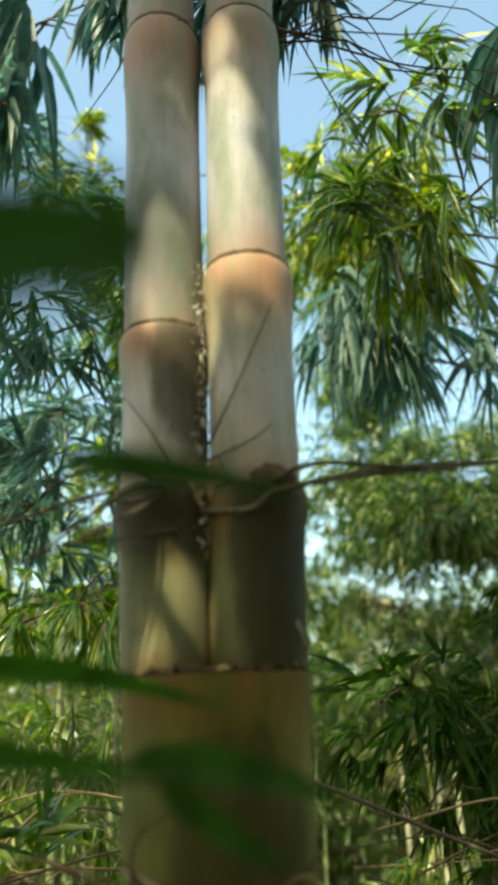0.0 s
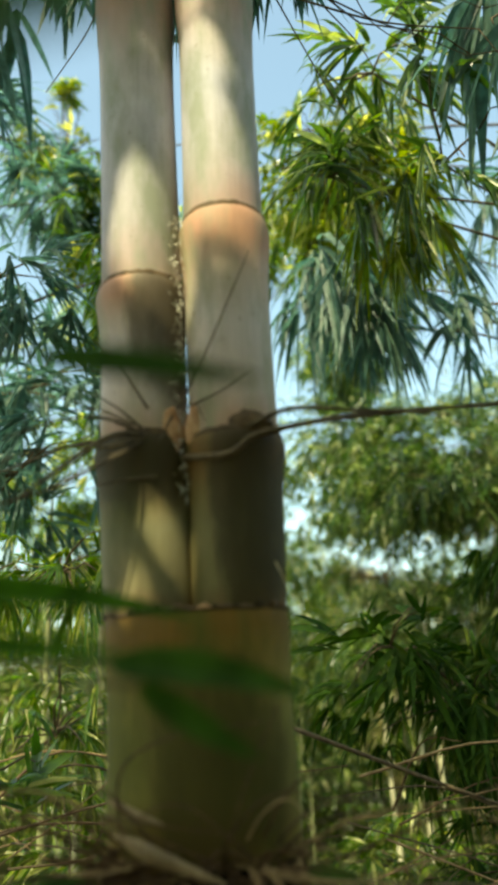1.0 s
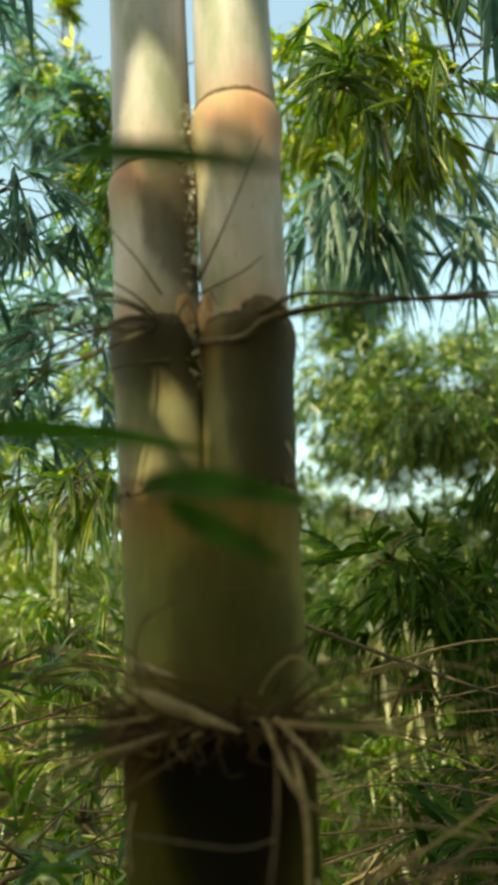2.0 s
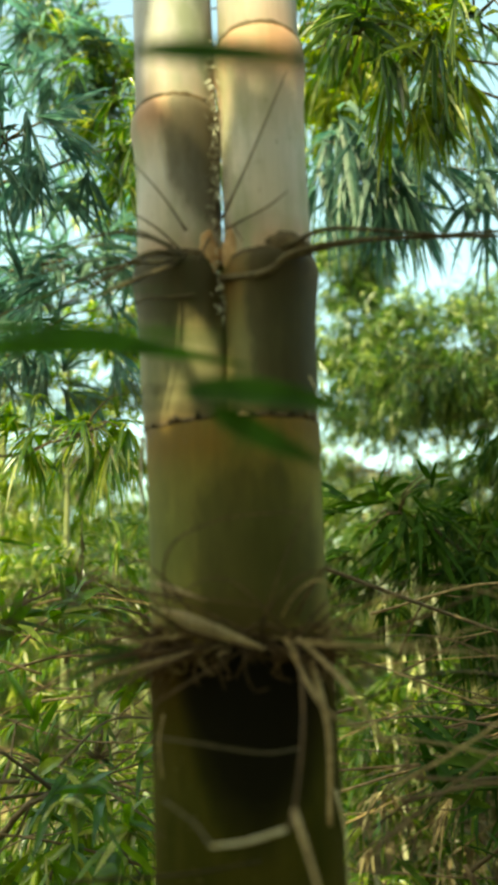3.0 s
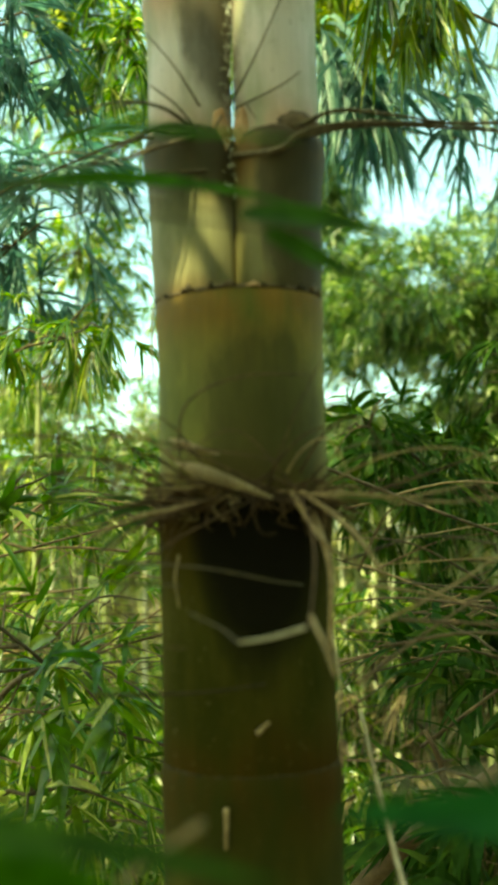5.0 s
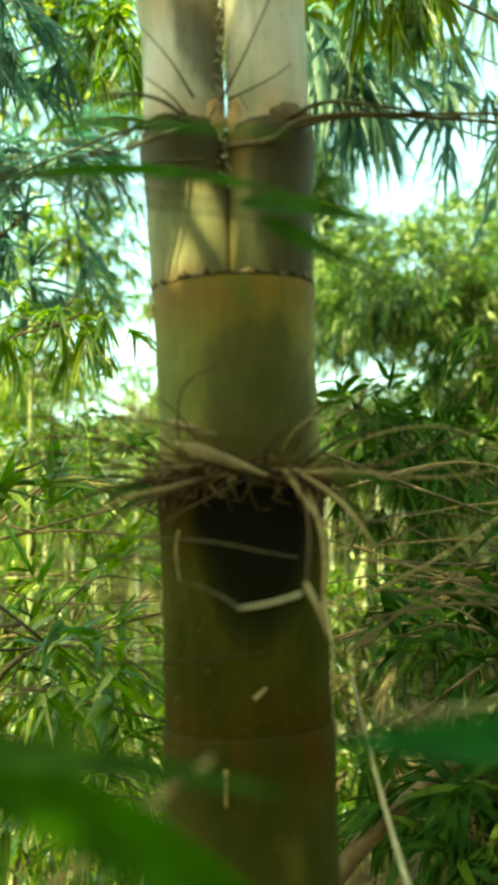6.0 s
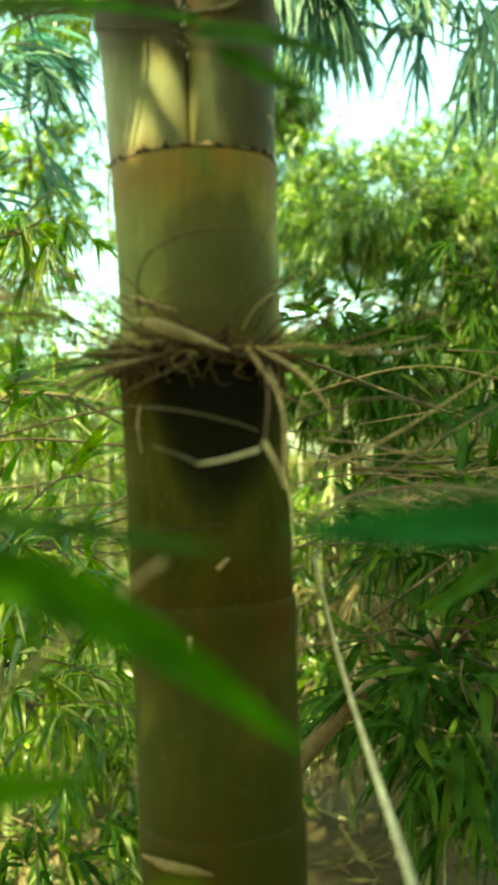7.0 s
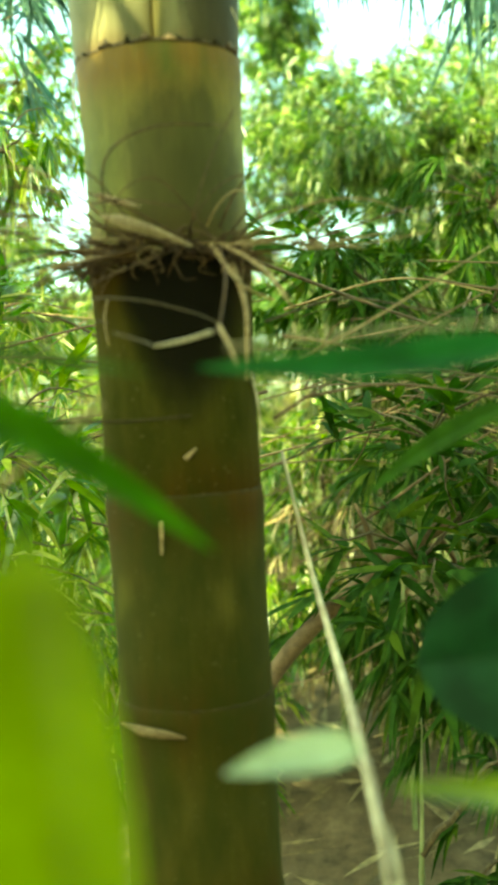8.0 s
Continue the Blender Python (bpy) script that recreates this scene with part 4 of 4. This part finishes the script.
for k, (x, y, zs) in enumerate(((0.35, 3.7, (1.75, 2.2, 2.65)), (1.0, 3.4, (1.6, 2.1, 2.6)), (1.7, 3.7, (1.5, 2.0, 2.5, 3.0)), (2.4, 4.0, (1.5, 2.1, 2.7, 3.3)), (-1.5, 3.4, (1.4, 2.5)), (-2.2, 3.8, (1.5, 2.1, 2.9)), (-0.7, 3.8, (1.3, 1.8, 2.9)))):
    clouds = [(x + far_rng.uniform(-0.25, 0.25), y + far_rng.uniform(-0.3, 0.3), z, 0.48, 0.4, 0.3, 300, 0.10) for z in zs]
    bamboo_plant(170 + k, (x, y), (x, y, max(zs) - 0.6), 0.018, clouds, LEAF_YELLOW if k == 5 else LEAF if x < 0 else LEAF_BUSH, SMALL)

for k in range(26):
    x, y = far_rng.uniform(-2.6, 2.8), far_rng.uniform(2.4, 6.5)
    bamboo_plant(200 + k, (x, y), (x + far_rng.uniform(-0.25, 0.25), y + far_rng.uniform(-0.2, 0.2), far_rng.uniform(1.2, 1.95)), far_rng.uniform(0.010, 0.024), [], LEAF, "slender bare bamboo pole in the grove", group="bare bamboo poles")

for k, (x, y, tall, lean) in enumerate(((0.37, 3.0, 2.0, 0.03), (0.25, 3.1, 1.95, -0.02), (0.42, 2.6, 1.9, 0.02), (-0.88, 2.2, 1.7, 0.03), (-1.06, 2.5, 1.8, -0.03), (-0.72, 2.7, 1.75, 0.02))):
    bamboo_plant(240 + k, (x, y), (x + lean, y, tall), 0.016, [], LEAF, "slender bamboo pole in the grove, painted pale as if sunlit", POLE, group="bare bamboo poles")

# unseen grove added behind, beside and above the camera to shade the bamboo's foot
bamboo_plant(31, (-1.6, -2.6), (-1.2, -2.3, 5.5), 0.045, [(-0.50, -1.5, 3.1, 0.9, 0.45, 0.9, 1000, 0.22), (-0.36, -1.05, 3.50, 0.30, 0.14, 0.70, 2400, 0.055), (-0.38, -1.06, 3.02, 0.30, 0.14, 0.30, 1500, 0.055), (-0.205, -0.52, 2.35, 0.12, 0.05, 0.11, 110, 0.05), (-0.65, -1.9, 4.9, 0.9, 0.5, 0.7, 700, 0.2), (-0.5, -2.2, 1.6, 1.2, 0.6, 0.9, 600, 0.26)], LEAF, TALL, gaps=True)
bamboo_plant(32, (1.4, -2.4), (1.0, -2.0, 6.4), 0.045, [(0.75, -1.5, 3.0, 0.6, 0.5, 1.0, 500, 0.26), (0.9, -2.0, 1.3, 1.0, 0.6, 0.9, 500, 0.26)], LEAF, TALL, gaps=True)
bamboo_plant(33, (-2.4, -0.6), (-1.9, -0.9, 6.0), 0.045, [(-1.9, -1.2, 1.6, 0.5, 0.9, 1.2, 500, 0.26)], LEAF, TALL, gaps=True)
bamboo_plant(34, (2.4, -0.8), (2.0, -0.6, 5.5), 0.045, [(1.9, -0.6, 2.0, 0.5, 1.1, 1.6, 600, 0.26), (1.9, -1.2, 4.0, 0.5, 0.7, 0.6, 250, 0.26)], LEAF, TALL)
bamboo_plant(35, (0.2, -4.2), (0.3, -4.0, 7.0), 0.05, [(-1.5, -4.0, 2.0, 1.5, 0.7, 1.8, 700, 0.3), (1.5, -4.0, 2.0, 1.5, 0.7, 1.8, 700, 0.3), (0.0, -3.8, 5.2, 2.2, 0.8, 1.4, 700, 0.3)], LEAF, TALL, gaps=True)
# sprouts to the right get the leaf copy darkened for shade
for k, (x, y) in enumerate(((-0.55, 1.25), (-0.95, 1.8), (-0.35, 2.0), (0.95, 1.9), (1.5, 2.6), (-0.9, 2.9), (-0.2, 3.4), (2.4, 3.2), (-2.0, 2.6), (0.9, 3.9), (-1.3, 4.2))):
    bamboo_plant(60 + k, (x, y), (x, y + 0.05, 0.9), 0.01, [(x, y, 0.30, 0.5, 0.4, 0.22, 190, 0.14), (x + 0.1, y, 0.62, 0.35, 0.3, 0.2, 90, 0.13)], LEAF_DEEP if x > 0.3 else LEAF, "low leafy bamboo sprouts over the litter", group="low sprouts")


bamboo_plant(83, (0.62, 0.62), (0.55, 0.52, 1.5), 0.010, [(0.36, 0.42, 1.19, 0.24, 0.2, 0.15, 32, 0.14), (0.34, 0.44, 0.98, 0.22, 0.2, 0.13, 36, 0.15), (0.46, 0.38, 1.40, 0.12, 0.1, 0.06, 7, 0.12)], LEAF_DEEP, "slender bamboo with spreading green leaves darkened for shade", fine=True, group="leafy sprigs", fan=5, down=-0.1, droop=0.22, slim=0.11)
bamboo_plant(84, (-0.62, 0.6), (-0.52, 0.5, 1.45), 0.010, [(-0.34, 0.38, 1.20, 0.22, 0.2, 0.16, 30, 0.13), (-0.38, 0.42, 1.00, 0.22, 0.2, 0.14, 28, 0.13), (-0.40, 0.36, 1.45, 0.12, 0.1, 0.06, 12, 0.12)], LEAF, "slender bamboo with spreading mid-green leaves", fine=True, group="leafy sprigs", fan=5, down=-0.1, droop=0.22, slim=0.11)
bamboo_plant(85, (0.30, 1.75), (0.28, 1.7, 1.5), 0.014, [(0.20, 1.6, 0.62, 0.26, 0.25, 0.26, 120, 0.12), (0.24, 1.65, 1.05, 0.22, 0.25, 0.24, 100, 0.11)], LEAF, YOUNG, fine=True)
bamboo_plant(88, (0.44, 1.2), (0.42, 1.15, 1.55), 0.008, [(0.22, 1.0, 1.64, 0.18, 0.15, 0.10, 24, 0.14)], LEAF_DEEP, "slender bamboo with spreading green leaves darkened for shade", fine=True, group="leafy sprigs", fan=5, down=0.2, droop=0.25, slim=0.11)
bamboo_plant(86, (-1.15, 3.0), (-1.1, 2.9, 2.3), 0.018, [(-0.6, 1.4, 3.09, 0.14, 0.2, 0.22, 150, 0.10), (-1.29, 2.6, 2.57, 0.28, 0.25, 0.16, 150, 0.11), (-0.86, 2.6, 2.44, 0.20, 0.25, 0.10, 90, 0.10), (-1.5, 3.9, 2.40, 0.55, 0.4, 0.22, 230, 0.10)], LEAF, SMALL)
bamboo_plant(81, (0.34, 0.62), (0.36, 0.6, 0.62), 0.008, [(0.52, 0.55, 0.36, 0.16, 0.16, 0.16, 22, 0.12), (0.58, 0.6, 0.55, 0.14, 0.16, 0.12, 14, 0.12)], LEAF_DEEP, "low bamboo sprout with deep green leaves", fine=True, group="low sprouts")
bamboo_plant(87, (0.42, 1.7), (0.45, 1.65, 0.9), 0.010, [(0.50, 1.6, 0.42, 0.42, 0.35, 0.20, 60, 0.12), (0.62, 1.4, 0.95, 0.36, 0.3, 0.10, 40, 0.12), (0.30, 1.6, 0.85, 0.26, 0.3, 0.22, 30, 0.11)], LEAF_DRY, "dead bamboo sprout with dry brown leaves", fine=True, group="low sprouts")
bamboo_plant(82, (-0.42, 0.66), (-0.42, 0.66, 0.7), 0.008, [(-0.40, 0.62, 0.44, 0.24, 0.16, 0.18, 30, 0.12)], LEAF_DEEP, "low bamboo sprout with dull green leaves", fine=True, group="low sprouts")


# ---------- leaves close to the camera ----------
def near_stem(x, y, top, seed):
    stem = thing("bamboo_shoot", "thin green bamboo shoot with broad single leaves", "bamboo", "shoots beside the path", at=(x, y, ground_z(x, y)))
    bm = bmesh.new()
    z0 = ground_z(x, y) - 0.02
    n = 12
    pts, rad = [], []
    rr = random.Random(seed)
    for i in range(n + 1):
        p = Vector((x + rr.uniform(-0.004, 0.004), y + rr.uniform(-0.004, 0.004), z0 + (top - z0) * i / n))
        for dz, k in ((-0.006, 1.0), (0, 1.25), (0.006, 1.0)):
            pts.append(p + Vector((0, 0, dz)))
            rad.append(0.008 * (1 - 0.5 * i / n) * k)
    tube(bm, pts, rad, 8)
    part("stem", bm, STEM, stem)
    return stem


def near_leaf(stem, foot, base, tip, width, facing, mat, droop=0.06, twist=0.0, label="", blunt=0.75):
    """A leaf with its stalk, carried from foot on the stem."""
    if foot:
        mid = Vector(foot).lerp(Vector(base), 0.55) + Vector((0, 0, 0.02))
        bm = bmesh.new()
        way = smooth_path([foot, mid, base], 5)
        tube(bm, way, taper(way, 0.0022, 0.001), 6)
        stem = part("twig", bm, TWIG, stem)
    bm = bmesh.new()
    big_leaf(bm, base, tip, width, facing, droop, twist, blunt=blunt)
    return part("leaf", bm, mat, stem, label)


UP, CAMWARD = (0, -0.35, 1), (0, -1, 0.25)
shoot_l = near_stem(-0.36, -0.48, 1.86, 1)
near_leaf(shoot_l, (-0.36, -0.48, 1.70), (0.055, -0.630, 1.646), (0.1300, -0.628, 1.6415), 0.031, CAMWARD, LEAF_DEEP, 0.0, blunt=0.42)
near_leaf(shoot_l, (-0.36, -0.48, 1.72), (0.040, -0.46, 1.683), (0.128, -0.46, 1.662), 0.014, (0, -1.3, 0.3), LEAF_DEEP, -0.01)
near_leaf(shoot_l, (-0.36, -0.48, 1.60), (-0.060, -0.42, 1.590), (0.071, -0.42, 1.573), 0.018, (0, -0.9, 1), LEAF_NEAR, 0.0)
near_leaf(shoot_l, (-0.36, -0.48, 1.63), (-0.133, -0.30, 1.622), (0.066, -0.30, 1.598), 0.022, (0, -1.2, 1), LEAF_NEAR, -0.05)
near_leaf(shoot_l, (-0.36, -0.48, 1.66), (-0.100, -0.30, 1.652), (0.010, -0.28, 1.662), 0.012, (0, -0.5, 1), LEAF_NEAR, -0.04)
near_leaf(shoot_l, (-0.36, -0.48, 1.30), (-0.075, -0.485, 1.288), (0.078, -0.494, 1.206), 0.026, (0.1, -0.8, 1), LEAF_NEAR, -0.07)
near_leaf(shoot_l, (-0.36, -0.48, 1.78), (-0.056, -0.50, 1.725), (-0.035, -0.50, 1.596), 0.024, CAMWARD, LEAF_NEAR, 0.0)
near_leaf(shoot_l, (-0.36, -0.48, 1.02), (0.050, -0.640, 1.085), (0.046, -0.635, 1.241), 0.042, (0.1, -1, 0.1), LEAF_YELLOW, 0.0, label="bright yellow-green leaf", blunt=0.42)
twig(shoot_l, [(-0.36, -0.48, 1.08), (-0.16, -0.44, 1.15), (-0.021, -0.42, 1.247), (0.015, -0.42, 1.272)], 0.0010, 0.0020, TWIG_PALE, "twig", "dry tan twig")
near_leaf(shoot_l, (-0.36, -0.48, 1.54), (0.030, -0.34, 1.576), (0.128, -0.335, 1.556), 0.019, (0.1, -1, 0.5), LEAF_DEEP, -0.04, label="green leaf darkened for shade")
near_leaf(shoot_l, (-0.36, -0.48, 1.53), (0.045, -0.34, 1.566), (0.104, -0.345, 1.530), 0.014, (0.1, -1, 0.3), LEAF_DEEP, 0.03, label="green leaf darkened for shade")
near_leaf(shoot_l, (-0.36, -0.48, 1.34), (-0.130, -0.50, 1.304), (0.056, -0.50, 1.283), 0.013, (0, -1, 0.8), LEAF_DEEP, -0.03, label="green leaf darkened for shade")
near_leaf(shoot_l, (-0.36, -0.48, 1.22), (-0.150, -0.50, 1.190), (0.004, -0.50, 1.203), 0.022, (0, -1, 0.5), LEAF_NEAR, 0.0, label="mid-green leaf")
shoot_r = near_stem(0.50, -0.42, 1.85, 2)
near_leaf(shoot_r, (0.50, -0.42, 1.31), (0.230, -0.435, 1.291), (0.068, -0.450, 1.287), 0.025, (0, -1.0, 0.9), LEAF_BLUE, 0.03)
twig(shoot_r, [(0.26, -0.434, 1.300), (0.17, -0.440, 1.301), (0.085, -0.449, 1.296)], 0.0009, 0.0005, STRAW, "stalk", "pale leaf stalk")
near_leaf(shoot_r, (0.50, -0.42, 1.14), (0.260, -0.50, 1.092), (0.145, -0.50, 1.104), 0.019, (0, -0.5, 1), LEAF_YELLOW, 0.0)

near_leaf(shoot_r, (0.50, -0.42, 1.16), (0.390, -0.32, 1.104), (0.194, -0.30, 1.080), 0.130, (-0.1, -1, 0.3), LEAF_TEAL, 0.0, label="broad leaf with shade painted in dark blue-green", blunt=0.5)
near_leaf(shoot_r, (0.50, -0.42, 1.25), (0.290, -0.21, 1.255), (0.176, -0.20, 1.186), 0.020, (0.2, -1, 0.6), LEAF_DEEP, -0.05, label="green leaf darkened for shade")

stalk = thing("straw_stalk", "dry straw-coloured stalk leaning towards the path with one leaf", "stalk", at=(0.2, -0.5, ground_z(0.2, -0.5)))
bm = bmesh.new()
way = smooth_path([(0.112, 0.05, 1.208), (0.131, 0.0, 1.107), (0.146, -0.10, 1.046), (0.156, -0.20, 1.010), (0.161, -0.30, 0.987), (0.162, -0.40, 0.96), (0.17, -0.48, 0.7), (0.19, -0.5, 0.3), (0.2, -0.5, ground_z(0.2, -0.5) - 0.02)], 6)
tube(bm, way, taper(way, 0.0018, 0.0075), 8)
part("stem", bm, STRAW, stalk)
near_leaf(stalk, (0.161, -0.38, 0.975), (0.134, -0.513, 1.128), (0.075, -0.494, 1.109), 0.016, (0, -0.9, 1), LEAF_PALE, -0.03, label="leaf painted pale for its sky sheen")

# a dead branch lying slantwise behind the great bamboo
log = thing("dead_branch", "thick brown dead branch leaning in the undergrowth", "branch", at=(-0.25, 0.42, ground_z(-0.25, 0.42)))
bm = bmesh.new()
way = smooth_path([(-0.25, 0.42, ground_z(-0.25, 0.42)), (0.0, 0.46, 0.62), (0.11, 0.5, 0.81), (0.32, 0.5, 0.985), (0.5, 0.52, 1.07)], 6)
tube(bm, way, [r * (1 + 0.14 * noise.noise(p * 19)) for r, p in zip(taper(way, 0.022, 0.009), way)], 12)
part("stem", bm, DEAD, log)
for at, out in ((13, (0.06, 0.02, 0.10)), (17, (-0.05, -0.04, 0.12)), (20, (0.05, 0.03, -0.09))):
    bm = bmesh.new()
    p = way[at]
    tube(bm, bend(p, p + Vector(out), 0, 0.006, 6), [0.008, 0.007, 0.006, 0.005, 0.004, 0.003], 7)
    part("side_shoot", bm, DEAD, log)


def build_tangle(seed, centre, size, count):
    """Dry sticks caught crosswise in the undergrowth."""
    rr = random.Random(seed)
    heap = thing("stick_tangle", "tangle of dry tan sticks caught in the undergrowth", "sticks", "stick tangles", at=centre)
    for _ in range(count):
        c = Vector(centre) + Vector((rr.uniform(-1, 1) * size[0], rr.uniform(-1, 1) * size[1], rr.uniform(-1, 1) * size[2]))
        a = rr.gauss(0, 0.7) + (math.pi if rr.random() < 0.5 else 0)
        d = Vector((math.cos(a), math.sin(a) * 0.6, rr.gauss(0, 0.28))) * rr.uniform(0.12, 0.42)
        twig(heap, [c - d, c + Vector((0, rr.uniform(-0.03, 0.03), rr.uniform(-0.03, 0.07))), c + d], rr.uniform(0.0012, 0.0038), 0.001, rr.choice([TWIG, TWIG_PALE, DEAD, DEAD]), "stick")
    return heap


build_tangle(51, (0.55, 0.9, 1.18), (0.4, 0.35, 0.2), 32)
build_tangle(52, (0.55, 1.2, 0.7), (0.45, 0.4, 0.3), 40)
build_tangle(54, (0.42, 0.5, 1.3), (0.28, 0.2, 0.16), 26)
build_tangle(55, (-0.42, 0.5, 1.28), (0.3, 0.2, 0.2), 26)
build_tangle(53, (-0.5, 0.8, 1.1), (0.3, 0.35, 0.35), 16)

# a few longer dry sticks leaning across the gap beside the blackish node
lean = thing("stick_tangle", "loose dry tan sticks leaning beside the great bamboo", "sticks", "stick tangles", at=(0.2, 0.0, 1.31))
for pts, thick, mat in (([(0.105, -0.03, 1.250), (0.16, 0.0, 1.281), (0.24, 0.03, 1.325), (0.40, 0.10, 1.40)], 0.0022, DEAD), ([(0.125, -0.05, 1.307), (0.18, -0.04, 1.331), (0.24, -0.02, 1.362), (0.36, 0.05, 1.43)], 0.0018, TWIG_PALE),
                        ([(0.15, 0.0, 1.305), (0.22, 0.0, 1.300), (0.29, 0.02, 1.292), (0.42, 0.08, 1.27)], 0.0021, DEAD), ([(0.12, 0.0, 1.338), (0.17, 0.02, 1.330), (0.24, 0.04, 1.312)], 0.0020, TWIG_PALE),
                        ([(0.14, 0.06, 1.27), (0.25, 0.08, 1.28), (0.42, 0.12, 1.25)], 0.0022, DEAD), ([(0.10, 0.05, 1.36), (0.2, 0.08, 1.385), (0.33, 0.12, 1.36)], 0.0018, TWIG)):
    twig(lean, pts, thick, thick * 0.5, mat, "stick")
